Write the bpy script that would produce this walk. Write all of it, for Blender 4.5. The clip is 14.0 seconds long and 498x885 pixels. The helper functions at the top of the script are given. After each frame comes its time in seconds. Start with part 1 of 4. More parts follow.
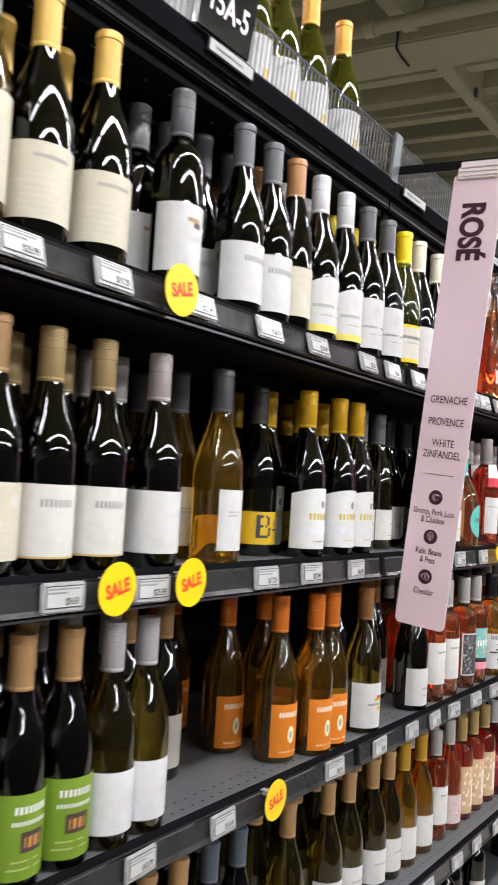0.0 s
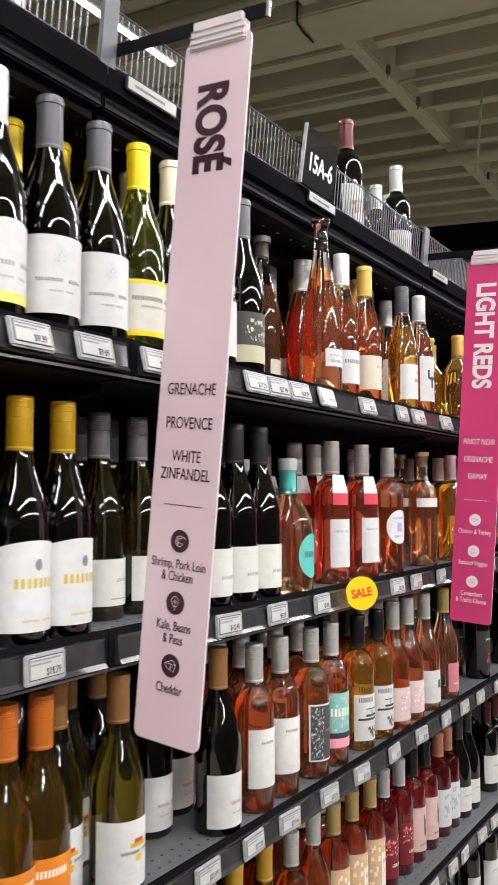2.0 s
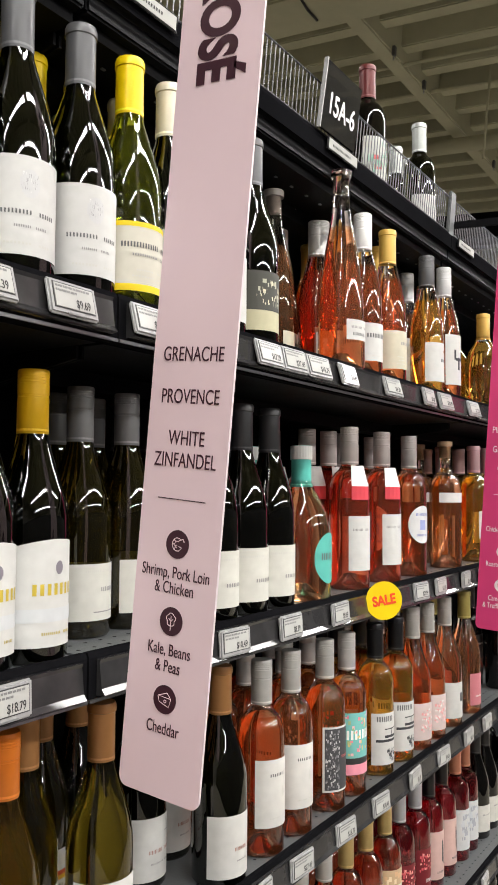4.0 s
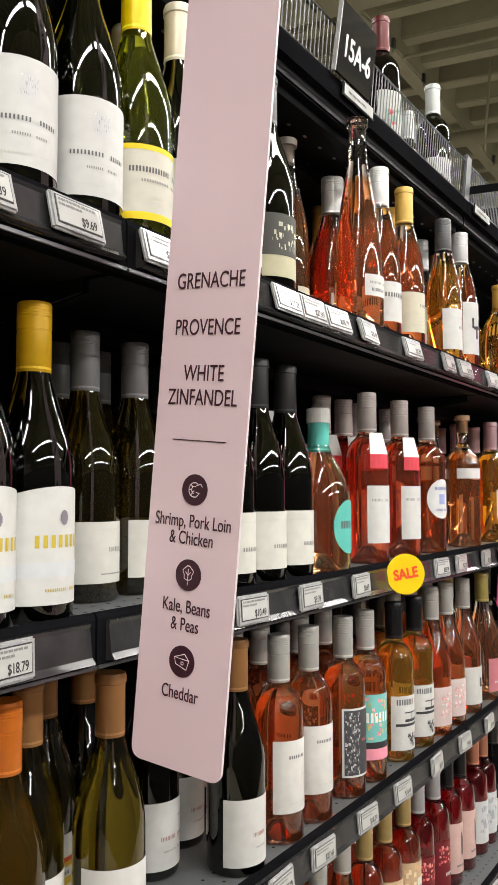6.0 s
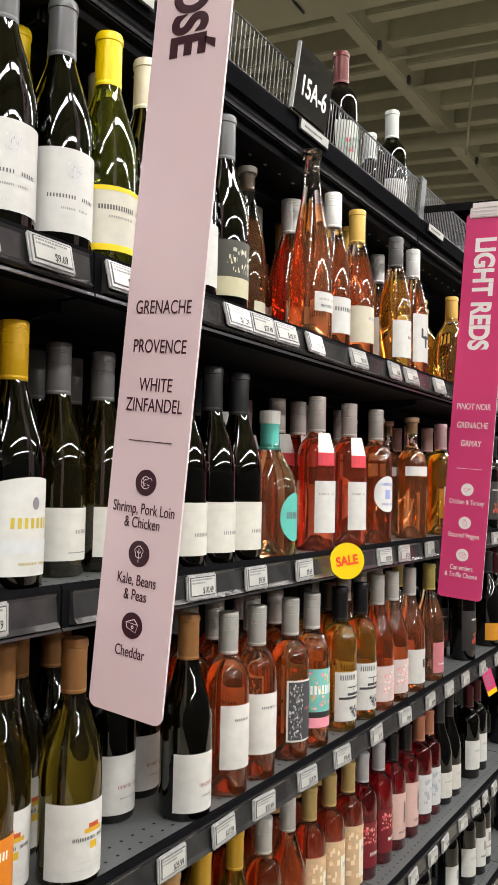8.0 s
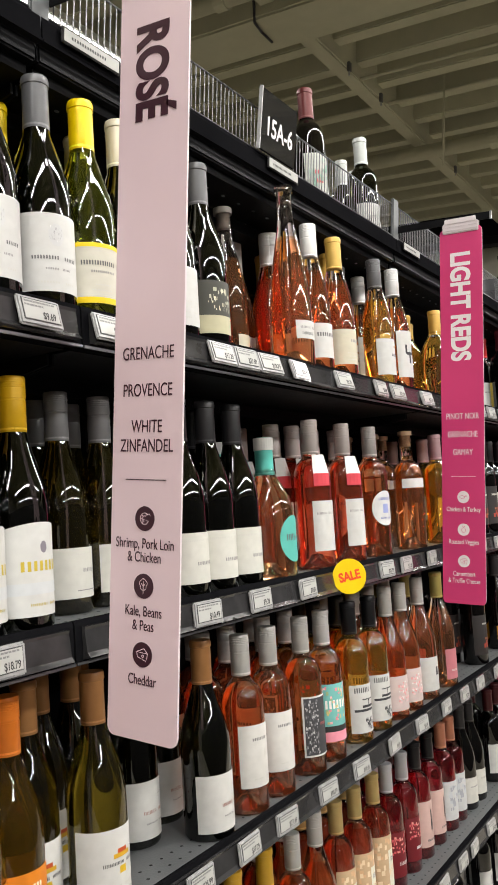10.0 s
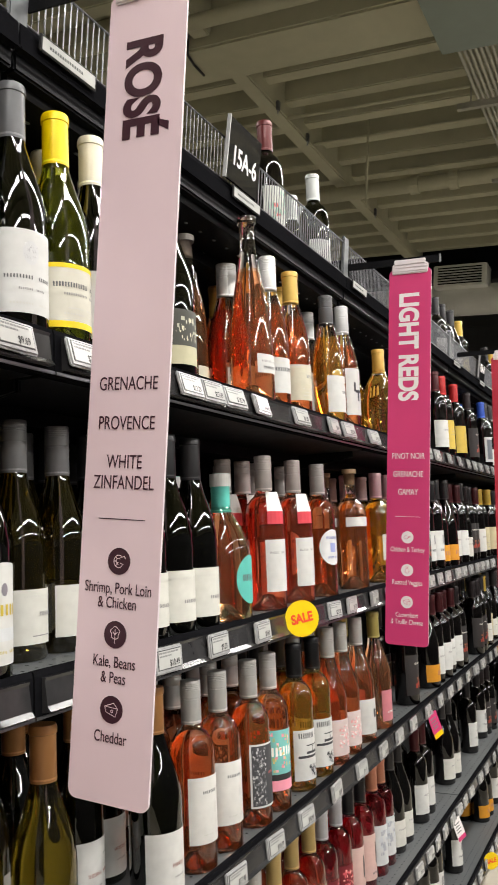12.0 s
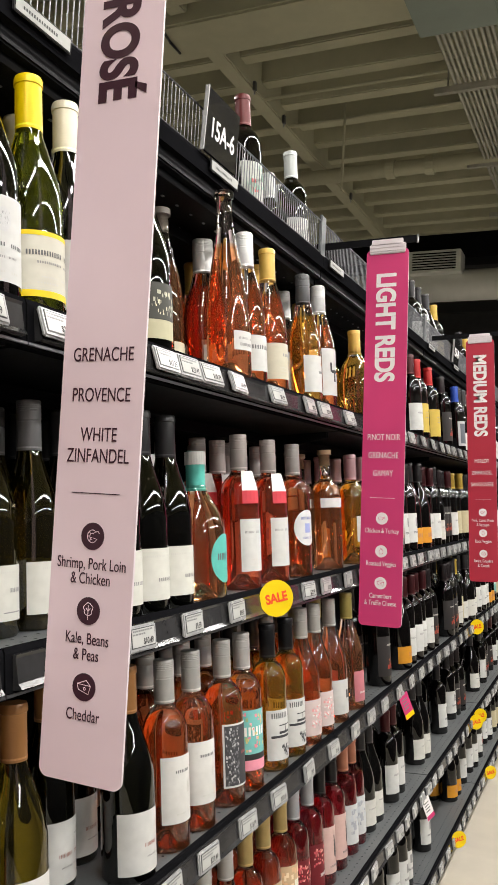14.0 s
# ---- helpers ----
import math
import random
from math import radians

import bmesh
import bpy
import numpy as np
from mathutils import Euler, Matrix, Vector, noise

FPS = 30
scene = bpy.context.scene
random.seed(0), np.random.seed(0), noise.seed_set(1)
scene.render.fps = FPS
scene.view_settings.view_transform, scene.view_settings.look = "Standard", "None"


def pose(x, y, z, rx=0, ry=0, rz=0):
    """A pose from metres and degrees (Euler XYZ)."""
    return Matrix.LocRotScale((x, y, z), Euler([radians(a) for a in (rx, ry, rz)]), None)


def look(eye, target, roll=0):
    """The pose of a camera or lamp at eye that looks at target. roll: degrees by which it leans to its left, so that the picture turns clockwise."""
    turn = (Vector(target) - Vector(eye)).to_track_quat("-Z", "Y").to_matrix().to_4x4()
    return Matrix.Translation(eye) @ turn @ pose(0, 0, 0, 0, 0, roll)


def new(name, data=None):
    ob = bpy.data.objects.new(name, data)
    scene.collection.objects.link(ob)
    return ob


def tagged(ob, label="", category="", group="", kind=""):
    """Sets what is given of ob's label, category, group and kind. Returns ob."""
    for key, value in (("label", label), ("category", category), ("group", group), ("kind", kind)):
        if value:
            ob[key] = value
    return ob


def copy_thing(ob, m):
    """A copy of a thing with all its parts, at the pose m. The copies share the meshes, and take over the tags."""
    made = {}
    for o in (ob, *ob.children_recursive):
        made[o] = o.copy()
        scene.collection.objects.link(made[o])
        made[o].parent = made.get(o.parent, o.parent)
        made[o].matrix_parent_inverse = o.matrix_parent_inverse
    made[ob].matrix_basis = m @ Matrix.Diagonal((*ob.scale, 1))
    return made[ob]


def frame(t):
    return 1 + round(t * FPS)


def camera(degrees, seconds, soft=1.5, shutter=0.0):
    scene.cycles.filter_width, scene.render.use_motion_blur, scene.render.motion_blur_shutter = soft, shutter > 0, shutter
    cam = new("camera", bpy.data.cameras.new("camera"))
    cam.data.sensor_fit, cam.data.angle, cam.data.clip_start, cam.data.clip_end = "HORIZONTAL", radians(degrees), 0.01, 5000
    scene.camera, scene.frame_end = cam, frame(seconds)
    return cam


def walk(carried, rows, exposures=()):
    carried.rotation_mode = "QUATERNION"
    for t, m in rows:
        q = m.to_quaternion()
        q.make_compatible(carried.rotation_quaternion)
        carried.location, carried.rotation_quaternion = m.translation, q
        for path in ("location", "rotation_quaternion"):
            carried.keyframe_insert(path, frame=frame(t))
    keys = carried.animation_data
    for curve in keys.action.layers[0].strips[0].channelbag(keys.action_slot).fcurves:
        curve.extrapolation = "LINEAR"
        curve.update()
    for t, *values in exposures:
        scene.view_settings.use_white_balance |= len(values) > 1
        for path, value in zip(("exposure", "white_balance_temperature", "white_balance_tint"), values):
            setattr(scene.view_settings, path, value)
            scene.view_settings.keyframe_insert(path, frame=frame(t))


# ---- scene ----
cam = camera(33.6, 14.0, shutter=0.4)
PATH = [
    (0, (0.095, 0.026, 1.599), (-1.074, 1.649, 1.601), 7.7),
    (0.5, (0.101, 0.219, 1.606), (-1.059, 1.848, 1.622), 6.6),
    (1, (0.06, 0.413, 1.642), (-1.075, 2.059, 1.675), 4.0),
    (1.5, (0.069, 0.579, 1.641), (-1.052, 2.235, 1.676), 3.1),
    (2, (0.093, 0.754, 1.659), (-1.007, 2.424, 1.69), 4.3),
    (2.5, (0.088, 0.849, 1.667), (-1.036, 2.503, 1.692), 5.0),
    (2.7, (0.065, 0.861, 1.684), (-1.066, 2.51, 1.698), 5.5),
    (5, (-0.078, 0.963, 1.6), (-1.148, 2.653, 1.621), 4.1),
    (5.5, (-0.099, 0.976, 1.585), (-1.175, 2.662, 1.608), 4.3),
    (6, (-0.101, 0.981, 1.58), (-1.191, 2.658, 1.604), 4.3),
    (6.5, (-0.084, 0.969, 1.582), (-1.159, 2.655, 1.603), 4.4),
    (7, (-0.078, 0.944, 1.586), (-1.13, 2.645, 1.603), 5.4),
    (7.5, (-0.026, 0.917, 1.589), (-1.078, 2.618, 1.613), 5.6),
    (8, (0.02, 0.877, 1.595), (-1.036, 2.575, 1.6), 5.6),
    (8.2, (0.036, 0.86, 1.591), (-0.995, 2.573, 1.598), 5.6),
    (10.3, (0.068, 0.829, 1.613), (-1.001, 2.517, 1.679), 0.5),
    (10.5, (0.043, 0.822, 1.619), (-1.006, 2.522, 1.72), 0.9),
    (11, (-0.002, 0.83, 1.619), (-0.964, 2.578, 1.75), 1.7),
    (11.5, (-0.014, 0.835, 1.622), (-0.947, 2.6, 1.755), 2.0),
    (12, (-0.034, 0.841, 1.616), (-0.914, 2.632, 1.752), 2.4),
    (12.5, (-0.042, 0.849, 1.613), (-0.862, 2.668, 1.749), 2.4),
    (13, (-0.057, 0.85, 1.608), (-0.867, 2.674, 1.739), 2.6),
    (13.5, (-0.056, 0.85, 1.603), (-0.866, 2.675, 1.718), 2.8),
    (14, (-0.046, 0.855, 1.605), (-0.866, 2.677, 1.707), 2.8),
]
walk(cam, [(t, look(eye, target, roll)) for t, eye, target, roll in PATH], [(0, 0.0, 6050, 14), (2.5, 0.03, 6200, 13), (5, -0.08, 6500, 10), (14, -0.07, 6500, 10)])

# ---- levels of the gondola, metres ----
SHELF = {"top": 2.165, "a": 1.795, "b": 1.405, "c": 1.008, "d": 0.552, "base": 0.15}
RAISED = {"a": 0.004, "top": 0.028}  # how far the lip stands above the tray
FRONT, BACK = -0.668, -1.16
TOP_FRONT = -0.748  # the top shelf is shallower
BAY, JOINT = 1.219, 1.592
JOINTS = [JOINT + BAY * k for k in range(-2, 6)]
Y0, Y1 = JOINTS[0], JOINTS[-1]
CEIL = 5.6
LEAN = 5.2  # degrees by which the shelves slope down to the back
SLOPE = math.tan(radians(LEAN))

# ---- world and lamps ----
world = bpy.data.worlds.new("world")
scene.world = world
world.use_nodes = True
world.node_tree.nodes["Background"].inputs[0].default_value = (0.9, 0.95, 1.0, 1)
world.node_tree.nodes["Background"].inputs[1].default_value = 0.02


def strip_lamp(x, y, z, length, watts, width=0.09):
    data = bpy.data.lights.new("strip_lamp", "AREA")
    data.shape, data.size, data.size_y, data.energy = "RECTANGLE", width, length, watts
    data.color = (1.0, 0.975, 0.93)
    ob = new("strip_lamp", data)
    ob.location = (x, y, z)
    return ob


LAMP_Z = 4.3
LAMPS = [(0.7, -2.6), (0.7, 0.1), (0.7, 2.8), (0.7, 5.5), (0.7, 8.2), (0.7, 10.9), (0.7, 13.6)]
for lx, ly in LAMPS:
    strip_lamp(lx, ly, LAMP_Z - 0.012, 2.35, 80, 0.2)
for lx in (3.6, 6.2):
    for ly in (-1.2, 1.5, 4.2, 6.9):
        strip_lamp(lx, ly, LAMP_Z - 0.012, 2.35, 88, 0.2)
for ly in (-1.5, 1.2, 3.9):
    strip_lamp(-3.62, ly, LAMP_Z - 0.012, 2.35, 62, 0.07)

# ---- materials ----
def material(name, color, rough=0.5, metal=0.0, grain=0.0, scale=40.0, bump=0.0, transmission=0.0, ior=1.45, coat=0.0, spread=0.0, stain=0.0, emit=0.0, spec=0.5):
    m = bpy.data.materials.new(name)
    m.use_nodes = True
    nt = m.node_tree
    b = nt.nodes["Principled BSDF"]
    b.inputs["Base Color"].default_value = (*color, 1)
    b.inputs["Roughness"].default_value = rough
    b.inputs["Metallic"].default_value = metal
    b.inputs["Transmission Weight"].default_value = transmission
    b.inputs["IOR"].default_value = ior
    b.inputs["Coat Weight"].default_value = coat
    b.inputs["Specular IOR Level"].default_value = spec
    if emit:
        b.inputs["Emission Color"].default_value = (*color, 1)
        b.inputs["Emission Strength"].default_value = emit
    if grain or bump or stain:
        tc = nt.nodes.new("ShaderNodeTexCoord")
        n = nt.nodes.new("ShaderNodeTexNoise")
        n.inputs["Scale"].default_value = scale
        n.inputs["Detail"].default_value = 6
        nt.links.new(tc.outputs["Object"], n.inputs["Vector"])
        last = n.outputs["Fac"]
        if stain:
            n2 = nt.nodes.new("ShaderNodeTexNoise")
            n2.inputs["Scale"].default_value = scale * 0.07
            n2.inputs["Detail"].default_value = 4
            nt.links.new(tc.outputs["Object"], n2.inputs["Vector"])
            mx = nt.nodes.new("ShaderNodeMix")
            mx.inputs[0].default_value = stain
            nt.links.new(n.outputs["Fac"], mx.inputs[2])
            nt.links.new(n2.outputs["Fac"], mx.inputs[3])
            last = mx.outputs[0]
        r = nt.nodes.new("ShaderNodeMapRange")
        r.inputs["From Min"].default_value, r.inputs["From Max"].default_value = 0.3, 0.7
        r.inputs["To Min"].default_value, r.inputs["To Max"].default_value = 1 - grain, 1 + grain
        nt.links.new(last, r.inputs["Value"])
        mul = nt.nodes.new("ShaderNodeMix")
        mul.data_type, mul.blend_type = "RGBA", "MULTIPLY"
        mul.inputs[0].default_value = 1
        mul.inputs[6].default_value = (*color, 1)
        nt.links.new(r.outputs[0], mul.inputs[7])
        nt.links.new(mul.outputs[2], b.inputs["Base Color"])
        rr = nt.nodes.new("ShaderNodeMapRange")
        rr.inputs["To Min"].default_value, rr.inputs["To Max"].default_value = max(0.02, rough - 0.12), min(1, rough + 0.12)
        nt.links.new(last, rr.inputs["Value"])
        nt.links.new(rr.outputs[0], b.inputs["Roughness"])
        if bump:
            bp = nt.nodes.new("ShaderNodeBump")
            bp.inputs["Strength"].default_value = bump
            bp.inputs["Distance"].default_value = 0.002
            nt.links.new(n.outputs["Fac"], bp.inputs["Height"])
            nt.links.new(bp.outputs[0], b.inputs["Normal"])
    if spread:
        oi = nt.nodes.new("ShaderNodeObjectInfo")
        hs = nt.nodes.new("ShaderNodeHueSaturation")
        hs.inputs["Color"].default_value = (*color, 1)
        mr = nt.nodes.new("ShaderNodeMapRange")
        mr.inputs["To Min"].default_value, mr.inputs["To Max"].default_value = 1 - spread, 1 + spread
        nt.links.new(oi.outputs["Random"], mr.inputs["Value"])
        nt.links.new(mr.outputs[0], hs.inputs["Value"])
        nt.links.new(hs.outputs[0], b.inputs["Base Color"])
    return m


black_metal = material("black_powder_coat", (0.006, 0.006, 0.007), 0.5, spec=0.08, grain=0.3, scale=300, bump=0.15, stain=0.5)
edge_metal = material("shelf_lip_black", (0.007, 0.007, 0.008), 0.36, grain=0.25, scale=120, stain=0.6, spec=0.0)
shelf_grey = material("grey_powder_coat", (0.095, 0.1, 0.102), 0.42, grain=0.14, scale=260, bump=0.2, stain=0.6)
hole_black = material("hole_black", (0.004, 0.004, 0.004), 0.9)
steel = material("brushed_steel", (0.42, 0.43, 0.45), 0.38, metal=0.9, grain=0.12, scale=90)
post_grey = material("post_grey_paint", (0.11, 0.115, 0.12), 0.5, grain=0.1, scale=80)
wire_metal = material("dark_wire", (0.16, 0.16, 0.17), 0.35, metal=0.8)
channel = material("price_channel_plastic", (0.03, 0.029, 0.03), 0.16, grain=0.2, scale=30, spec=0.5)
floor_mat = material("polished_concrete", (0.5, 0.45, 0.37), 0.32, grain=0.13, scale=9, bump=0.05, stain=0.6)
ceil_mat = material("painted_ceiling", (0.38, 0.37, 0.25), 0.85, grain=0.12, scale=5, bump=0.2, stain=0.6)
beam_mat = material("painted_beam", (0.47, 0.455, 0.325), 0.75, grain=0.1, scale=7, bump=0.15, stain=0.6)
wall_mat = material("painted_wall", (0.33, 0.32, 0.3), 0.8, grain=0.08, scale=6, bump=0.1, stain=0.5)
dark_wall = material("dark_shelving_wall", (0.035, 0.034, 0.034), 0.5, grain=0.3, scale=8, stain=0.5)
galvanized = material("galvanized_conduit", (0.44, 0.43, 0.37), 0.45, metal=0.5, grain=0.15, scale=14)
duct_mat = material("duct_sheet_metal", (0.78, 0.78, 0.74), 0.45, metal=0.1, grain=0.12, scale=5, stain=0.6)
panel_grey = material("blue_grey_panel", (0.25, 0.29, 0.255), 0.6, grain=0.05, scale=6)
lamp_housing = material("white_lamp_housing", (0.75, 0.75, 0.72), 0.4)
lamp_glow = material("lamp_diffuser", (1.0, 0.975, 0.93), 0.5, emit=9.0)
tag_frame = material("tag_frame_silver", (0.36, 0.36, 0.36), 0.25, coat=0.3, grain=0.06, scale=60)
tag_line = material("tag_bezel_line", (0.05, 0.05, 0.052), 0.3)
tag_screen = material("tag_screen", (0.47, 0.47, 0.45), 0.17, grain=0.03, scale=30)
grey_ink = material("grey_ink", (0.2, 0.2, 0.2), 0.55)
ink = material("dark_ink", (0.03, 0.028, 0.03), 0.55)
sale_yellow = material("sale_yellow", (0.8, 0.56, 0.0), 0.4, grain=0.04, scale=20)
sale_red = material("sale_red", (0.75, 0.06, 0.02), 0.45)
sign_pink = material("sign_pale_pink", (0.76, 0.585, 0.63), 0.48, grain=0.025, scale=12, stain=0.5)
sign_magenta = material("sign_magenta", (0.6, 0.045, 0.17), 0.45, grain=0.03, scale=12)
sign_red = material("sign_dark_red", (0.42, 0.025, 0.05), 0.45, grain=0.03, scale=12)
sign_edge = material("sign_edge_white", (0.62, 0.53, 0.56), 0.45)
plum_ink = material("plum_ink", (0.045, 0.012, 0.022), 0.5)
white_ink = material("white_ink", (0.82, 0.78, 0.78), 0.5)
clear_plastic = material("clear_plastic_grip", (0.75, 0.68, 0.7), 0.12, coat=0.8)
plate_black = material("aisle_plate_black", (0.012, 0.012, 0.013), 0.3, spec=0.0)

plate_film = material("plate_gloss_film", (0.012, 0.012, 0.013), 0.09, coat=0.5)

GLASS = {
    "dark": material("dark_green_glass", (0.012, 0.014, 0.003), 0.02, transmission=0.98, ior=1.5, coat=0.4),
    "olive": material("olive_glass", (0.2, 0.145, 0.014), 0.02, transmission=0.98, ior=1.47, coat=0.4),
    "amber": material("amber_glass", (0.72, 0.42, 0.03), 0.02, transmission=0.96, ior=1.45, coat=0.4),
    "gold": material("golden_glass", (0.5, 0.28, 0.02), 0.02, transmission=0.96, ior=1.47, coat=0.4),
    "green": material("yellow_green_glass", (0.4, 0.45, 0.02), 0.02, transmission=0.97, ior=1.47, coat=0.4),
    "rose": material("rose_wine_glass", (0.95, 0.31, 0.115), 0.015, transmission=0.96, ior=1.42, coat=0.5, spread=0.05),
    "salmon": material("salmon_wine_glass", (0.97, 0.42, 0.19), 0.015, transmission=0.96, ior=1.42, coat=0.5, spread=0.05),
    "pink": material("pink_wine_glass", (0.86, 0.19, 0.095), 0.015, transmission=0.93, ior=1.42, coat=0.5, spread=0.05),
    "orange": material("orange_wine_glass", (1.0, 0.58, 0.1), 0.015, transmission=0.95, ior=1.42, coat=0.5),
    "crimson": material("crimson_wine_glass", (0.6, 0.02, 0.04), 0.015, transmission=0.94, ior=1.42, coat=0.5, spread=0.12),
    "red": material("red_wine_bottle_glass", (0.002, 0.0015, 0.0015), 0.025, coat=0.4),
    "clear": material("clear_neck_glass", (0.93, 0.84, 0.78), 0.015, transmission=1.0, ior=1.4, coat=0.5),
}
CLEAR_NECK = ("rose", "salmon", "pink", "orange", "crimson")
PAINT = {}


def paint(rgb, rough=0.45, metal=0.0):
    key = (rgb, rough, metal)
    if key not in PAINT:
        PAINT[key] = material("print_colour", rgb, rough, metal, grain=0.05, scale=60)
    return PAINT[key]


WHITE, CREAM, GREY = (0.74, 0.735, 0.71), (0.7, 0.65, 0.5), (0.2, 0.2, 0.205)
DGREY, TAN, GOLD = (0.1, 0.1, 0.105), (0.5, 0.3, 0.13), (0.6, 0.38, 0.08)
YELLOW, ORANGE, BROWN = (0.75, 0.42, 0.01), (0.75, 0.2, 0.02), (0.36, 0.17, 0.06)
SILVER, BLACK, TEAL = (0.55, 0.55, 0.55), (0.01, 0.01, 0.012), (0.12, 0.55, 0.47)
INK, WINE, GREEN = (0.04, 0.04, 0.045), (0.2, 0.01, 0.02), (0.2, 0.33, 0.02)

# ---- mesh helpers ----
def mesh_of(bm, name, mats, smooth=False):
    me = bpy.data.meshes.new(name)
    bmesh.ops.recalc_face_normals(bm, faces=bm.faces[:])
    if smooth:
        for f in bm.faces:
            f.smooth = True
    bm.to_mesh(me)
    bm.free()
    for m in mats if isinstance(mats, (list, tuple)) else [mats]:
        me.materials.append(m)
    return me


def part(name, bm, mats, parent=None, label="", smooth=False):
    ob = new(name, mesh_of(bm, name, mats, smooth) if isinstance(bm, bmesh.types.BMesh) else bm)
    if parent:
        ob.parent = parent
    if label:
        tagged(ob, label)
    return ob


def box(x0, x1, y0, y1, z0, z1, bm=None, bevel=0.0):
    bm = bm or bmesh.new()
    made = bmesh.ops.create_cube(bm, size=1)
    bmesh.ops.scale(bm, vec=(x1 - x0, y1 - y0, z1 - z0), verts=made["verts"])
    bmesh.ops.translate(bm, vec=((x0 + x1) / 2, (y0 + y1) / 2, (z0 + z1) / 2), verts=made["verts"])
    if bevel:
        edges = list({e for v in made["verts"] for e in v.link_edges})
        bmesh.ops.bevel(bm, geom=edges, offset=bevel, segments=2, affect="EDGES", clamp_overlap=True)
    return bm


def tube(a, b, r, bm=None, seg=10):
    bm = bm or bmesh.new()
    a, b = Vector(a), Vector(b)
    d = b - a
    made = bmesh.ops.create_cone(bm, cap_ends=True, segments=seg, radius1=r, radius2=r, depth=d.length)
    m = Matrix.Translation((a + b) / 2) @ d.to_track_quat("Z", "Y").to_matrix().to_4x4()
    bmesh.ops.transform(bm, matrix=m, verts=made["verts"])
    return bm


def prism(points, y0, y1, bm=None):
    """A profile in x and z drawn out along y."""
    bm = bm or bmesh.new()
    a = [bm.verts.new((x, y0, z)) for x, z in points]
    b = [bm.verts.new((x, y1, z)) for x, z in points]
    n = len(points)
    for i in range(n):
        bm.faces.new((a[i], a[(i + 1) % n], b[(i + 1) % n], b[i]))
    bm.faces.new(a[::-1])
    bm.faces.new(b)
    return bm


def lathe(profile, seg=28, bm=None):
    bm = bm or bmesh.new()
    rings = []
    for r, z in profile:
        if r < 1e-5:
            rings.append([bm.verts.new((0, 0, z))])
        else:
            rings.append([bm.verts.new((r * math.cos(2 * math.pi * i / seg), r * math.sin(2 * math.pi * i / seg), z)) for i in range(seg)])
    for p, q in zip(rings, rings[1:]):
        for i in range(seg):
            j = (i + 1) % seg
            if len(p) == 1 and len(q) == 1:
                continue
            if len(p) == 1:
                bm.faces.new((p[0], q[j], q[i]))
            elif len(q) == 1:
                bm.faces.new((p[i], p[j], q[0]))
            else:
                bm.faces.new((p[i], p[j], q[j], q[i]))
    return bm


def text_mesh(words, size, mats, align="CENTER", squeeze=0.8, bold=0.0, depth=0.0006):
    curve = bpy.data.curves.new("words", "FONT")
    curve.body, curve.size, curve.align_x, curve.align_y = words, size, align, "CENTER"
    curve.extrude, curve.offset = depth, bold
    ob = bpy.data.objects.new("words", curve)
    scene.collection.objects.link(ob)
    bpy.context.view_layer.update()
    me = bpy.data.meshes.new_from_object(ob.evaluated_get(bpy.context.evaluated_depsgraph_get()))
    bpy.data.objects.remove(ob)
    me.transform(Matrix.Diagonal((squeeze, 1, 1, 1)))
    me.materials.clear()
    me.materials.append(mats)
    return me


# ---- the building ----
def structure(name, bm, mat, label, category):
    return tagged(part(name, bm, mat), label, category, kind="structure")


structure("floor", box(-9, 9, -6, 20, -0.2, 0), floor_mat, "polished beige concrete shop floor", "floor")
structure("ceiling", box(-9, 9, -6, 20, CEIL + 0.28, CEIL + 0.5), ceil_mat, "beige painted ceiling deck between beams", "ceiling")
structure("wall_north", box(-9, 9, 20, 20.2, -0.2, CEIL + 0.5), dark_wall, "plain dark far shop wall", "wall")
structure("wall_south", box(-9, 9, -6.2, -6, -0.2, CEIL + 0.5), wall_mat, "plain painted shop wall behind", "wall")
structure("wall_west", box(-9.2, -9, -6, 20, -0.2, CEIL + 0.5), wall_mat, "plain painted side shop wall", "wall")
structure("wall_east", box(9, 9.2, -6, 20, -0.2, CEIL + 0.5), wall_mat, "plain painted side shop wall", "wall")
structure("wall_opposite", box(1.9, 2.1, -5, 12, 0, 2.3), dark_wall, "plain dark back of the opposite shelving run", "wall")

for y, w in ((1.2, 0.5), (6.62, 0.56)):
    tagged(part("girder", box(-8.99, 8.99, y, y + w, CEIL - 0.22, CEIL + 0.279, bevel=0.02), beam_mat), "deep beige painted ceiling girder", "girder", "ceiling girders")
for ya, n in ((-5.6, 13), (1.95, 9), (7.62, 12)):
    for k in range(n):
        y = ya + 0.515 * k
        tagged(part("joist", box(-8.98, 8.98, y, y + 0.16, CEIL + 0.0, CEIL + 0.279, bevel=0.012), beam_mat), "beige painted ceiling joist", "joist", "ceiling joists")
for x in (-6.9, -3.55, -0.2, 3.3):
    for ya, yb in ((-5.9, 1.19), (1.71, 6.61), (7.19, 13.7)):
        tagged(part("ceiling_beam", box(x, x + 0.17, ya, yb, CEIL - 0.14, CEIL + 0.278, bevel=0.015), beam_mat), "beige painted lengthwise ceiling beam", "beam", "ceiling beams")
# plain dark sheet laid under the deck beyond the header
structure("ceiling_far", box(-8.99, 8.99, 14.22, 19.99, CEIL + 0.2, CEIL + 0.279), dark_wall, "dark sheet under the ceiling at the far end", "ceiling")


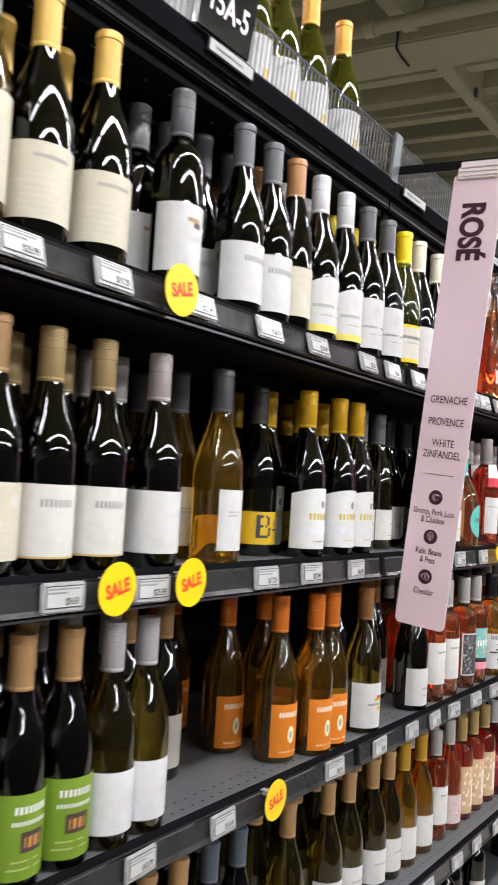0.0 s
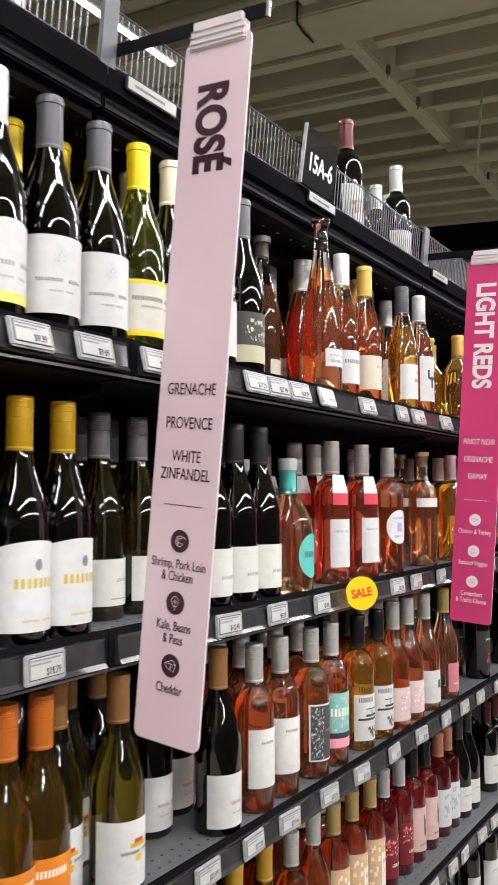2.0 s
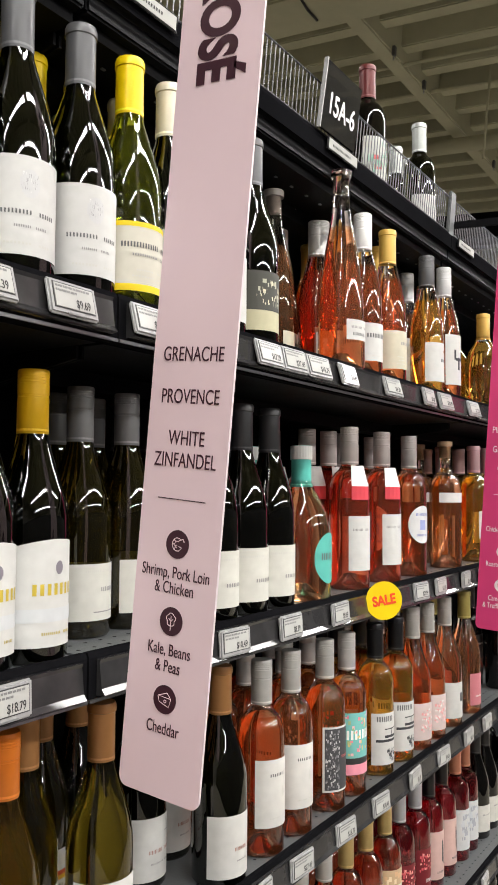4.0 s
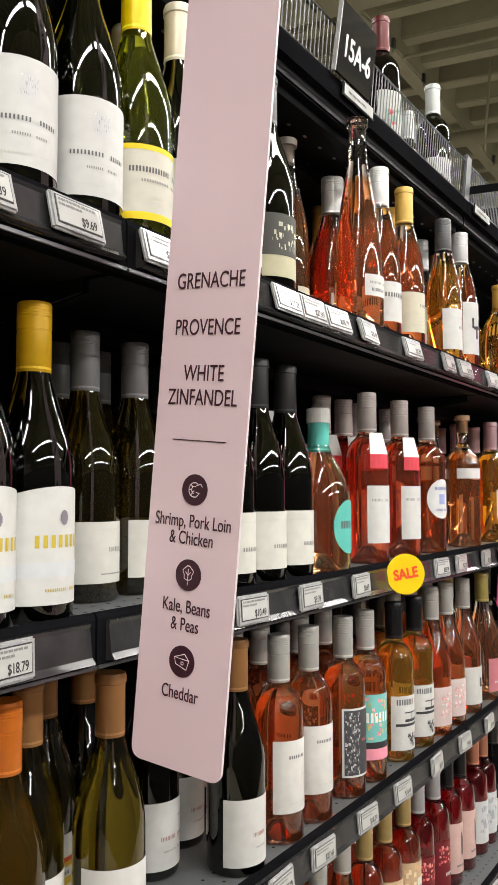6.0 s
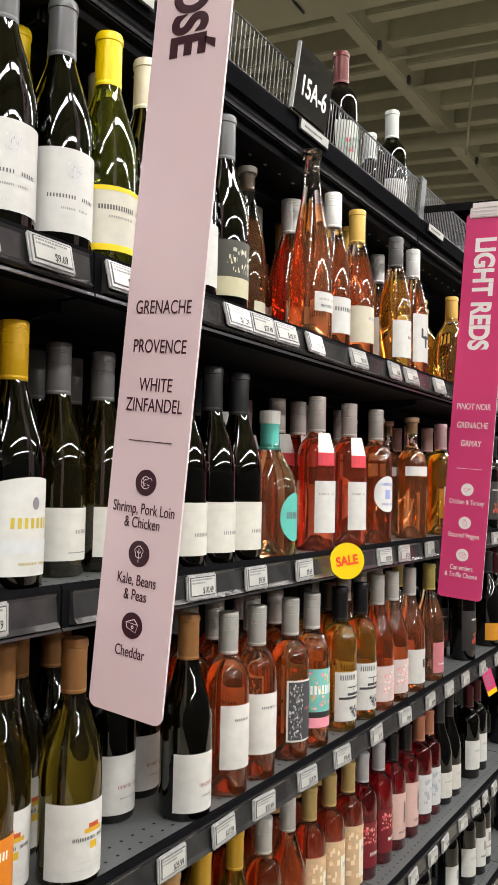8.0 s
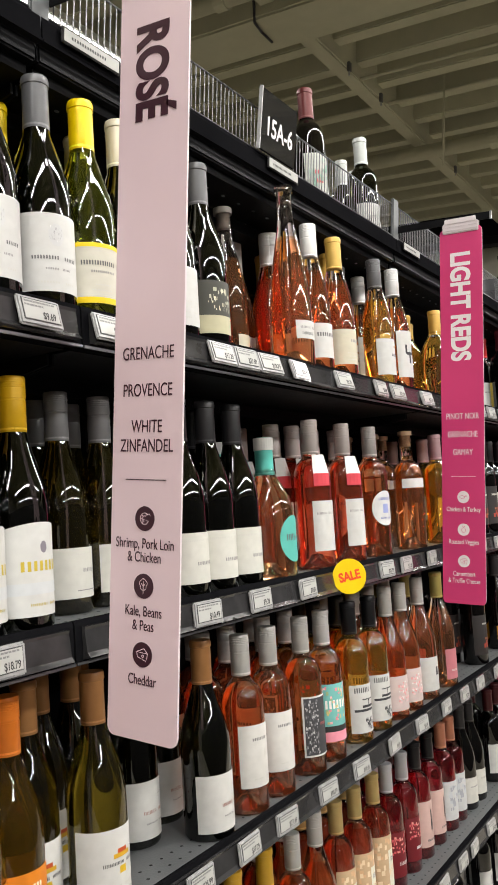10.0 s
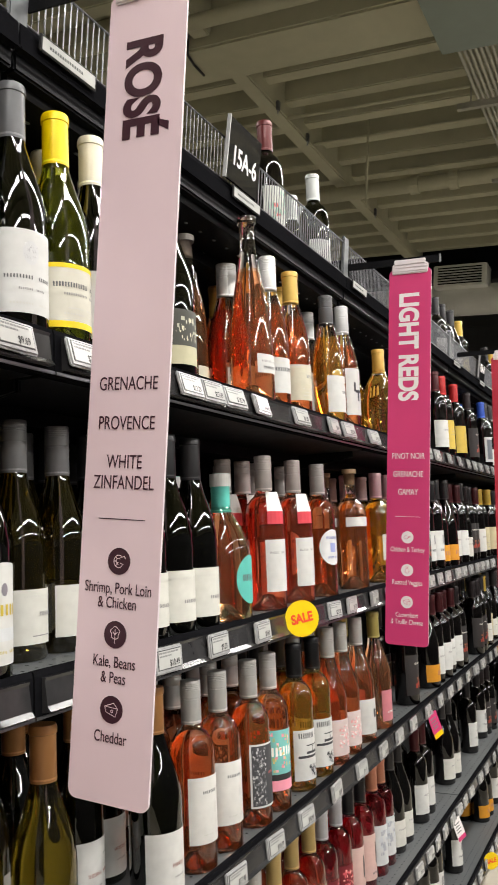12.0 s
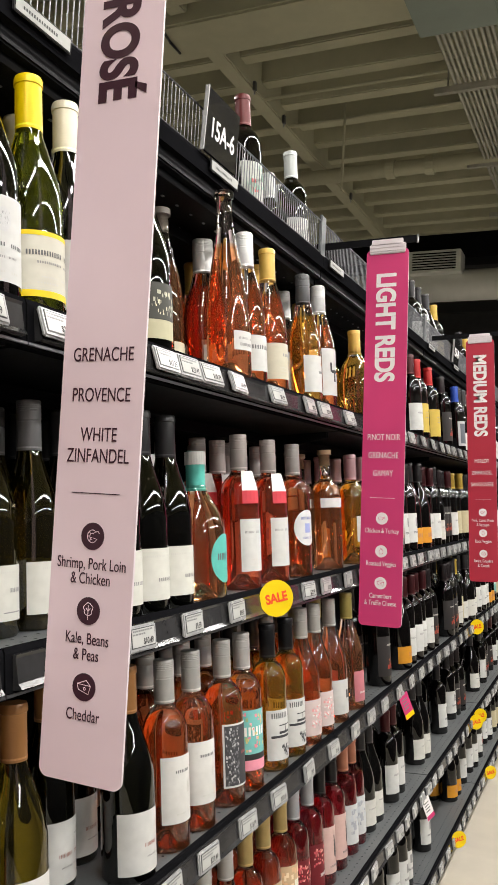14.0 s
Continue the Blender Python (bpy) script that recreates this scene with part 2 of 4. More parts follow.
def pipe(a, b, r, label, mat, collars=()):
    root = tagged(new("pipe"), label, "pipe")
    part("tube", tube(a, b, r, seg=16), mat, root, smooth=True)
    a, b = Vector(a), Vector(b)
    for t in collars:
        p, d = a.lerp(b, t), (b - a).normalized()
        part("collar", tube(p - d * 0.05, p + d * 0.05, r * 1.25, seg=16), mat, root)
    return root


pipe((-8.995, 9.95, CEIL - 0.3), (8.995, 9.95, CEIL - 0.3), 0.085, "beige painted sprinkler main pipe under the ceiling", beam_mat, (0.2, 0.36, 0.385, 0.6))
pipe((-8.995, 6.12, CEIL - 0.32), (8.995, 6.12, CEIL - 0.32), 0.06, "beige painted pipe under the ceiling", beam_mat, (0.3, 0.5))
for dy, dz in ((8.95, 0.1), (9.06, 0.05), (8.25, 0.12)):
    pipe((-8.995, dy, CEIL - dz), (8.995, dy, CEIL - dz), 0.018, "thin beige conduit across the ceiling", beam_mat)
pipe((-2.75, 8.9, CEIL + 0.28), (-2.75, 8.9, CEIL - 0.9), 0.012, "thin vertical drop rod under the ceiling", beam_mat)

rack = tagged(new("conduit_rack"), "bundle of parallel galvanized conduits hung under the ceiling", "conduit")
for i in range(14):
    x = -1.46 + i * 0.043
    part("conduit", tube((x, 7.2, CEIL - 0.325), (x, 13.7, CEIL - 0.325), 0.015, seg=8), galvanized, rack, smooth=True)
for y in (8.1, 9.9, 11.6, 13.2):
    part("strut", box(-1.65, -0.78, y, y + 0.05, CEIL - 0.4, CEIL - 0.345), galvanized, rack)
    part("hanger_rod", tube((-1.53, y + 0.025, CEIL - 0.345), (-1.53, y + 0.025, CEIL + 0.28), 0.008, seg=6), galvanized, rack)
panel_root = tagged(new("ceiling_panel"), "blue-grey sheet panel hung under the ceiling", "panel")
part("sheet", box(-1.56, -0.94, 5.7, 7.12, CEIL - 0.42, CEIL - 0.36, bevel=0.01), panel_grey, panel_root)
part("hanger_rod", tube((-1.26, 6.5, CEIL - 0.36), (-1.26, 6.5, CEIL + 0.28), 0.01), galvanized, panel_root)
duct = tagged(new("air_duct"), "round sheet-metal air duct with a grille box", "duct")
part("tube", tube((-8.995, 13.7, 4.85), (8.995, 13.7, 4.85), 0.24, seg=32), duct_mat, duct, smooth=True)
for x in (-4.6, -3.2, -1.8, -0.4):
    part("seam_band", tube((x, 13.7, 4.85), (x + 0.06, 13.7, 4.85), 0.255, seg=32), duct_mat, duct, smooth=True)
grille = part("grille_box", box(-3.1, -2.3, 13.3, 13.68, 4.98, 5.32, bevel=0.01), duct_mat, duct)
for k in range(7):
    part("slat", box(-3.03, -2.37, 13.285, 13.299, 5.02 + k * 0.04, 5.035 + k * 0.04), hole_black, grille)
for y in (7.93, 8.7, 11.1):
    clamp = tagged(new("beam_clamp"), "small dark metal clamp on the ceiling beam", "clamp", "beam clamps")
    part("jaw", box(-3.379, -3.35, y, y + 0.05, CEIL - 0.17, CEIL - 0.08, bevel=0.004), wire_metal, clamp)
    part("bolt", tube((-3.365, y + 0.025, CEIL - 0.21), (-3.365, y + 0.025, CEIL - 0.171), 0.008, seg=8), steel, clamp)
cable = tagged(new("looped_cable"), "dark cable looped round the ceiling girder", "cable")
LOOP = [(-3.62, 6.605, 5.62), (-3.6, 6.6, 5.45), (-3.62, 6.64, 5.365), (-3.65, 6.8, 5.364), (-3.66, 7.0, 5.366)]
for p, q in zip(LOOP, LOOP[1:]):
    part("length", tube(p, q, 0.011, seg=8), ink, cable, smooth=True)
soffit = tagged(part("dark_header", box(-8.995, 8.995, 13.75, 14.2, CEIL - 0.3, CEIL + 0.279), black_metal), "dark header band across the far shop", "header")


def strip_light(x, y, z, half=0.12):
    root = tagged(new("strip_light"), "white linear strip light hung under the ceiling", "lamp", "strip lights")
    root.location = (x, y, z)
    part("housing", box(-half, half, -1.2, 1.2, 0.012, 0.075, bevel=0.008), lamp_housing, root)
    part("diffuser", box(0.01 - half, half - 0.01, -1.18, 1.18, 0.0, 0.0118), lamp_glow, root)
    for s in (-1, 1):
        part("hanger_wire", tube((0, s * 0.95, 0.075), (0, s * 0.95, CEIL + 0.28 - z), 0.003, seg=6), steel, root)
    return root


for lx, ly in LAMPS + [(x, y) for x in (3.6, 6.2) for y in (-1.2, 1.5, 4.2, 6.9)]:
    strip_light(lx, ly, LAMP_Z)
for ly in (-1.5, 1.2, 3.9):
    strip_light(-3.62, ly, LAMP_Z, 0.032)

# ---- gondola shelving ----
run = tagged(new("shelving_upright_run"), "black metal gondola back and uprights", "shelving", kind="structure")
for ya, yb in zip(JOINTS, JOINTS[1:]):
    part("back_panel", box(BACK - 0.02, BACK, ya + 0.002, yb - 0.002, 0.0, 2.3), black_metal, run)
for y in JOINTS:
    part("upright", box(BACK + 0.001, BACK + 0.03, y - 0.015, y + 0.015, 0, 2.3), black_metal, run)


def shelf_board(ya, yb, z, level):
    """One bay's shelf: a folded tray with a lip, a price channel, side brackets and a perforated front strip."""
    front = TOP_FRONT if level == "top" else FRONT
    drop = 0.034 if level == "top" else 0.05
    root = tagged(new("shelf"), "grey metal gondola shelf with black price rail" if level != "top" else "black metal top shelf of the gondola", "shelf", "gondola shelves")
    ya, yb = ya + 0.0015, yb - 0.0015
    top_mat = shelf_grey if level != "top" else black_metal
    part("tray", box(BACK + 0.002, front - 0.004, ya, yb, z - 0.03, z, bevel=0.003), top_mat, root)
    part("underside", box(BACK + 0.004, front - 0.02, ya + 0.004, yb - 0.004, z - 0.045, z - 0.0305), black_metal, root)
    part("stiffener", box(-0.9, -0.86, ya + 0.004, yb - 0.004, z - 0.07, z - 0.0455), black_metal, root)
    lean, up = 0.003, z
    z = z + RAISED.get(level, 0)
    part("lip", prism([(front - 0.004, z + 0.004), (front + 0.004, z + 0.004), (front + 0.006, z - 0.002), (front + 0.006, z - drop + 0.004), (front - 0.004, z - drop)], ya, yb), edge_metal, root)
    # added strip of brighter metal draws the lip's highlight line; black on the top shelf
    part("edge_strip", box(front + 0.0062, front + 0.0085, ya, yb, z - drop, z - drop + 0.0035), edge_metal if level == "top" else wire_metal, root)
    if level != "top":
        part("price_channel", prism([(front + 0.0062, z - 0.004), (front + 0.012, z - 0.004), (front + 0.0105, z - 0.008), (front + 0.011 + lean, z - 0.036), (front + 0.016 + lean, z - 0.042), (front + 0.0062, z - 0.044)], ya + 0.012, yb - 0.012), channel, root)
    z = up
    for y in (ya + 0.001, yb - 0.005):
        part("bracket", prism([(BACK + 0.03, z - 0.0455), (front - 0.05, z - 0.0455), (front - 0.05, z - 0.06), (BACK + 0.03, z - 0.12)], y, y + 0.004), black_metal, root)
    if level != "top":
        bm = bmesh.new()
        for i in range(int(BAY / 0.0254)):
            for k in (0, 1):
                y = ya + 0.018 + i * 0.0254 + k * 0.0127
                made = bmesh.ops.create_circle(bm, cap_ends=True, segments=8, radius=0.0028)
                bmesh.ops.translate(bm, vec=(front - 0.028 - k * 0.026, y, z + 0.0006), verts=made["verts"])
        tagged(part("perforation", bm, hole_black, root), kind="stuff")
    else:
        # small steel boxes stand in for light glinting through the slots from above
        bm = bmesh.new()
        for i in range(22):
            y = ya + 0.03 + i * 0.0535
            box(front - 0.062, front - 0.058, y, y + 0.007, z - 0.0468, z - 0.0452, bm)
            if i % 3 == 0:
                box(front - 0.115, front - 0.112, y, y + 0.005, z - 0.0468, z - 0.0452, bm)
        tagged(part("slot", bm, steel, root), kind="stuff")
    root.matrix_basis = Matrix.Translation((front, 0, z)) @ pose(0, 0, 0, 0, -LEAN, 0) @ Matrix.Translation((-front, 0, -z))
    return root


for level, z in SHELF.items():
    for ya, yb in zip(JOINTS, JOINTS[1:]):
        shelf_board(ya, yb, z, level)
for ya, yb in zip(JOINTS, JOINTS[1:]):
    tagged(part("kick_plate", box(FRONT - 0.05, FRONT - 0.045, ya + 0.002, yb - 0.002, 0.001, 0.099), black_metal), "black metal kick plate under the base shelf", "kick plate", "kick plates")

FENCE_X = TOP_FRONT - 0.002
RIM = SHELF["top"] + RAISED["top"] + 0.004


def basket_fence(ya, yb):
    z = RIM
    root = tagged(new("basket_fence"), "dark wire basket fence along the top shelf", "fence", "basket fences")
    part("post", box(FENCE_X - 0.004, FENCE_X + 0.004, ya - 0.017, ya + 0.017, z - 0.02, z + 0.1, bevel=0.002), post_grey, root, "grey steel post")
    for h in (0.004, 0.084):
        part("rail", tube((FENCE_X, ya + 0.018, z + h), (FENCE_X, yb - 0.018, z + h), 0.0017, seg=8), wire_metal, root)
    bm = bmesh.new()
    n = int((yb - ya - 0.05) / 0.0125)
    for i in range(n):
        y = ya + 0.027 + i * 0.0125
        tube((FENCE_X, y, z + 0.004), (FENCE_X, y, z + 0.084), 0.0011, bm, seg=5)
    tagged(part("wire_mesh", bm, wire_metal, root), kind="stuff")


for ya, yb in zip(JOINTS, JOINTS[1:]):
    basket_fence(ya, yb)


def shelf_strip(y, z):
    root = tagged(new("shelf_strip_label"), "white printed strip label in a clear holder", "label", "strip labels")
    root.location = (TOP_FRONT + 0.0088, y, z)
    part("holder", box(0, 0.003, 0, 0.118, -0.024, -0.001, bevel=0.001), channel, root)
    part("print", box(0.0032, 0.0036, 0.004, 0.114, -0.021, -0.004), tag_screen, root)
    bm = bmesh.new()
    for k in range(14):
        box(0.0038, 0.0041, 0.018 + k * 0.005, 0.0205 + k * 0.005, -0.015, -0.011, bm)
    part("writing", bm, ink, root)


for j in JOINTS[:-1]:
    shelf_strip(j + 0.03, RIM)
    shelf_strip(j + 0.568, RIM)


def aisle_plate(y, words):
    z = RIM
    root = tagged(new("aisle_plate"), "small black aisle number plate with white lettering on the fence", "sign", "aisle plates")
    root.matrix_basis = pose(FENCE_X + 0.012, y, z + 0.001, 0, 3, 0)
    part("plate", box(-0.002, 0.002, 0, 0.13, 0, 0.115, bevel=0.0015), plate_black, root)
    part("rim", box(-0.0035, 0.0035, -0.004, -0.0005, 0, 0.117), tag_frame, root)
    part("film", box(0.0024, 0.0029, 0.001, 0.129, 0.001, 0.114), plate_film, root, "glossy clear film")
    t = part("lettering", text_mesh(words, 0.05, white_ink, squeeze=0.82, bold=0.0006), None, root)
    t.matrix_basis = Matrix.Translation((0.0033, 0.065, 0.048)) @ pose(0, 0, 0, 90, 0, 90)
    return root


aisle_plate(2.128, "15A-6")
aisle_plate(2.128 - BAY, "15A-5")
aisle_plate(2.128 + 2 * BAY, "15A-8")

# ---- hanging category signs ----
SIGN_W, SIGN_H, SIGN_Z = 0.106, 0.925, 2.203


def rounded_plate(w, h, d, r):
    bm = bmesh.new()
    pts = []
    for cx, cz, a0 in ((w - r, -r, 90), (r, -r, 180), (r, -h + r, 270), (w - r, -h + r, 0)):
        a0 = {90: 0, 180: 90, 270: 180, 0: 270}[a0]
        for k in range(7):
            a = radians(a0 + 15 * k)
            pts.append((cx + r * math.cos(a), cz + r * math.sin(a)))
    front = [bm.verts.new((x, 0, z)) for x, z in pts]
    rear = [bm.verts.new((x, d, z)) for x, z in pts]
    bm.faces.new(front)
    bm.faces.new(rear[::-1])
    n = len(pts)
    for i in range(n):
        f = bm.faces.new((front[i], rear[i], rear[(i + 1) % n], front[(i + 1) % n]))
        f.material_index = 1
    return bm


def icon(kind, root, x, z, dark, light):
    bm = bmesh.new()
    made = bmesh.ops.create_cone(bm, cap_ends=True, segments=28, radius1=0.0148, radius2=0.0148, depth=0.0006)
    bmesh.ops.rotate(bm, matrix=Matrix.Rotation(radians(90), 3, "X"), verts=made["verts"])
    disc = part("icon_disc", bm, dark, root)
    disc.location = (x, -0.0006, z)
    curve = bpy.data.curves.new("drawing", "CURVE")
    curve.dimensions, curve.bevel_depth, curve.bevel_resolution = "3D", 0.00045, 0
    R = 0.0085
    shapes = {
        "shrimp": [[(math.cos(a) * R * 0.75, math.sin(a) * R * 0.8) for a in np.linspace(0.9, 5.0, 14)], [(math.cos(a) * R * 0.38, math.sin(a) * R * 0.4) for a in np.linspace(1.0, 4.6, 10)], [(-0.0032, 0.0), (-0.0064, 0.0)], [(-0.002, 0.0025), (-0.0045, 0.005)], [(-0.002, -0.003), (-0.004, -0.0055)], [(0.002, 0.004), (0.007, 0.006), (0.009, 0.003)], [(0.0, -0.001), (-0.003, -0.002)], [(0.002, -0.007), (0.006, -0.003), (0.002, -0.002)]],
        "leaf": [[(0.0055 * math.sin(a) * (1 + 0.18 * math.cos(5 * a)), 0.002 + R * 0.8 * math.cos(a)) for a in np.linspace(0, 2 * math.pi, 22)], [(0, 0.006), (0, -0.0095)], [(0, 0.0), (0.003, 0.003)], [(0, 0.0), (-0.003, 0.003)]],
        "cheese": [[(-0.0085, 0.003), (0.003, 0.0075), (0.0085, 0.002), (0.006, -0.007), (-0.0065, -0.003), (-0.0085, 0.003), (0.0085, 0.002)], [(0.001 + 0.0015 * math.cos(a), -0.0015 + 0.0015 * math.sin(a)) for a in np.linspace(0, 6.3, 9)]],
        "bird": [[(-0.003 + 0.0055 * math.cos(a), 0.004 * math.sin(a)) for a in np.linspace(0, 6.3, 14)], [(0.002, 0.001), (0.008, 0.004)], [(0.002, -0.001), (0.008, 0.002)]],
        "root": [[(0.005 * math.sin(a), -0.001 + 0.006 * math.cos(a)) for a in np.linspace(0, 6.3, 14)], [(0, 0.005), (-0.003, 0.009)], [(0, 0.005), (0.003, 0.009)]],
    }
    for pts in shapes[kind]:
        sp = curve.splines.new("POLY")
        sp.points.add(len(pts) - 1)
        for p, (u, v) in zip(sp.points, pts):
            p.co = (u, 0, v, 1)
    tmp = bpy.data.objects.new("drawing", curve)
    scene.collection.objects.link(tmp)
    bpy.context.view_layer.update()
    me = bpy.data.meshes.new_from_object(tmp.evaluated_get(bpy.context.evaluated_depsgraph_get()))
    bpy.data.objects.remove(tmp)
    me.materials.clear()
    me.materials.append(light)
    line = part("icon_drawing", me, None, disc)
    line.location = (0, -0.0006, 0)


def down(frac):
    return (0.55 + (frac - 0.535) * 0.963) * SIGN_H


def category_sign(y, title, title_len, lines, icons, face, text, disc, drawing, label, hang=0.0, aside=0.0):
    root = tagged(new("category_sign"), label, "sign", "hanging category signs")
    root.matrix_basis = pose(-0.6165 + aside, y, SIGN_Z, 0, hang, 0)
    part("panel", rounded_plate(SIGN_W, SIGN_H, 0.003, 0.011), [face, sign_edge], root)

    def write(words, frac, size, bold=0.0, squeeze=0.69):
        t = part("lettering", text_mesh(words, size * 1.07, text, squeeze=squeeze, bold=bold, depth=0.0002), None, root)
        t.matrix_basis = Matrix.Translation((SIGN_W * 0.5, -0.0006, -down(frac))) @ pose(0, 0, 0, 90, 0, 0)

    big = text_mesh(title, 0.066, text, squeeze=1.0, bold=0.0026, depth=0.0002)
    xs = [v.co.x for v in big.vertices]
    big.transform(Matrix.Diagonal((title_len[1] / (max(xs) - min(xs)), 1, 1, 1)))
    t = part("title_lettering", big, None, root)
    t.matrix_basis = Matrix.Translation((SIGN_W * 0.46, -0.0006, -title_len[0])) @ pose(0, 0, 0, 90, 0, 0) @ pose(0, 0, 0, 0, 0, -90)
    for words, frac, size in lines:
        write(words, frac, size)
    part("rule_line", box(0.022, 0.084, -0.0006, -0.0001, -down(0.6555), -down(0.6545)), text, root)
    for kind, frac in icons:
        icon(kind, root, SIGN_W * 0.5, -down(frac), disc, drawing)
    grip = part("grip", box(0.008, 0.098, -0.004, 0.008, -0.012, 0.014, bevel=0.002), clear_plastic, root, "clear plastic grip")
    part("clip", box(0.014, 0.092, -0.006, 0.010, 0.011, 0.024, bevel=0.001), clear_plastic, grip)
    for h in (-0.006, 0.003):
        part("rib", box(0.0085, 0.0975, -0.0056, -0.0041, h, h + 0.003, bevel=0.0006), clear_plastic, grip)
    part("arm_tip", box(0.1251, 0.129, 0.0, 0.005, 0.011, 0.031), steel, root, "bright cut end of the arm")
    part("arm", box(-0.13, 0.125, 0.001, 0.004, 0.012, 0.03), black_metal, root, "black flat metal arm")
    return root


category_sign(1.606, "ROSÉ", (0.119, 0.118), [("GRENACHE", 0.485, 0.0205), ("PROVENCE", 0.535, 0.0205), ("WHITE", 0.584, 0.0205), ("ZINFANDEL", 0.61, 0.0205), ("Shrimp, Pork Loin", 0.741, 0.0165), ("& Chicken", 0.759, 0.0165), ("Kale, Beans", 0.831, 0.0165), ("& Peas", 0.85, 0.0165), ("Cheddar", 0.922, 0.0165)], [("shrimp", 0.707), ("leaf", 0.797), ("cheese", 0.888)], sign_pink, plum_ink, plum_ink, sign_pink, "tall pale pink hanging category sign with plum lettering")
category_sign(1.606 + BAY, "LIGHT REDS", (0.195, 0.27), [("PINOT NOIR", 0.489, 0.0195), ("GRENACHE", 0.539, 0.0195), ("GAMAY", 0.588, 0.0195), ("Chicken & Turkey", 0.745, 0.0155), ("Roasted Veggies", 0.834, 0.0155), ("Camembert", 0.921, 0.0155), ("& Truffle Cheese", 0.94, 0.0155)], [("bird", 0.711), ("root", 0.8), ("cheese", 0.886)], sign_magenta, white_ink, white_ink, sign_magenta, "tall magenta hanging category sign with white lettering", -1.1, -0.018)
category_sign(1.606 + 2 * BAY + 0.05, "MEDIUM REDS", (0.215, 0.315), [("MERLOT", 0.49, 0.0195), ("ZINFANDEL", 0.54, 0.0195), ("SANGIOVESE", 0.59, 0.0195), ("Pork, Cured Meats", 0.743, 0.0145), ("& Sausages", 0.762, 0.0145), ("Root Veggies", 0.832, 0.0155), ("Swiss, Gruyère", 0.915, 0.0155), ("& Comté", 0.935, 0.0155)], [("bird", 0.709), ("root", 0.797), ("cheese", 0.884)], sign_red, white_ink, white_ink, sign_red, "tall dark red hanging category sign with white lettering", -2.9, 0.015)

# ---- price tags and sale discs ----
def price_tag(price):
    root = tagged(new("price_tag"), "small electronic price tag with a grey screen on the shelf rail", "price tag", "price tags")
    part("frame", box(0, 0.006, -0.034, 0.034, -0.0185, 0.0185, bevel=0.0022), tag_frame, root)
    part("bezel_line", box(0.0058, 0.0066, -0.0285, 0.0285, -0.0125, 0.0145), tag_line, root)
    screen = part("screen", box(0.0066, 0.0072, -0.0272, 0.0272, -0.0112, 0.0132), tag_screen, root)
    bm = bmesh.new()
    for k, w in enumerate((0.046, 0.03)):
        z = 0.0105 - k * 0.0045
        u = -0.0255
        while u < w - 0.0255:
            s = 0.002 + 0.004 * random.random()
            box(0.0073, 0.0075, u, u + s, z - 0.0011, z + 0.0011, bm)
            u += s + 0.0012
    box(0.0062, 0.0066, -0.012, 0.014, -0.0172, -0.0156, bm)
    tagged(part("small_writing", bm, grey_ink, screen), kind="stuff")
    t = part("price_lettering", text_mesh(price, 0.0125, ink, squeeze=0.72, bold=0.0001, depth=0.0001), None, screen)
    t.matrix_basis = Matrix.Translation((0.0075, 0.011, -0.0052)) @ pose(0, 0, 0, 90, 0, 90)
    return root


PRICES = ("$25.99", "$17.29", "$27.49", "$18.79", "$10.49", "$9.39", "$9.69")
TAGS = {}
tag_count = 0


def put_tag(y, z, yaw=0.0, tip=-9):
    global tag_count
    price = PRICES[tag_count % len(PRICES)]
    tag_count += 1
    m = pose(FRONT + 0.0165, y, z - 0.021, 0, tip, yaw)
    if price in TAGS:
        copy_thing(TAGS[price], m)
    else:
        TAGS[price] = price_tag(price)
        TAGS[price].matrix_basis = m


TAG_ROWS = {
    "a": (0.59, 0.732, 0.9, 1.073, 1.221, 1.405, 1.511, 1.635, 1.888, 1.957, 2.032, 2.136, 2.318, 2.501, 2.598, 2.786),
    "b": (0.72, 0.88, 1.158, 1.301, 1.468, 1.861, 2.013, 2.178, 2.545, 2.66, 2.83, 2.96),
    "c": (0.76, 0.934, 1.128, 1.492, 1.688, 1.855, 1.99, 2.114, 2.273, 2.424, 2.6, 2.773, 2.95),
    "d": (1.1, 1.35, 1.62, 1.9, 2.1, 2.3, 2.45, 2.62, 2.8, 2.95),
    "base": (2.2, 2.4, 2.6, 2.8, 3.0),
}
for level, ys in TAG_ROWS.items():
    for y in ys:
        put_tag(y, SHELF[level] + RAISED.get(level, 0), random.uniform(-4, 4), (-20 if level == "a" else -9) + random.uniform(-2, 2))
    y = 3.1
    while y < Y1 - 0.1:
        put_tag(y, SHELF[level] + RAISED.get(level, 0), random.uniform(-4, 4), (-17 if level == "a" else -9) + random.uniform(-2, 2))
        y += random.uniform(0.1, 0.19)



def shelf_card(y, z, roll, face, foot, label):
    """A small printed card that hangs askew from the rail."""
    root = tagged(new("shelf_card"), label, "card", "shelf cards")
    root.matrix_basis = pose(FRONT + 0.024, y, z, roll, -6, -30)
    part("card", box(-0.0006, 0.0006, -0.02, 0.02, -0.08, 0.0, bevel=0.0003), face, root)
    part("printed_foot", box(0.0007, 0.0011, -0.0195, 0.0195, -0.079, -0.064), foot, root)
    bm = bmesh.new()
    for k in range(4):
        box(0.0007, 0.0011, -0.014, 0.011 - 0.004 * (k % 2), -0.02 - k * 0.01, -0.016 - k * 0.01, bm)
    tagged(part("small_writing", bm, grey_ink, root), kind="stuff")
    part("clip", box(-0.004, 0.003, -0.008, 0.008, -0.004, 0.008, bevel=0.001), tag_frame, root)


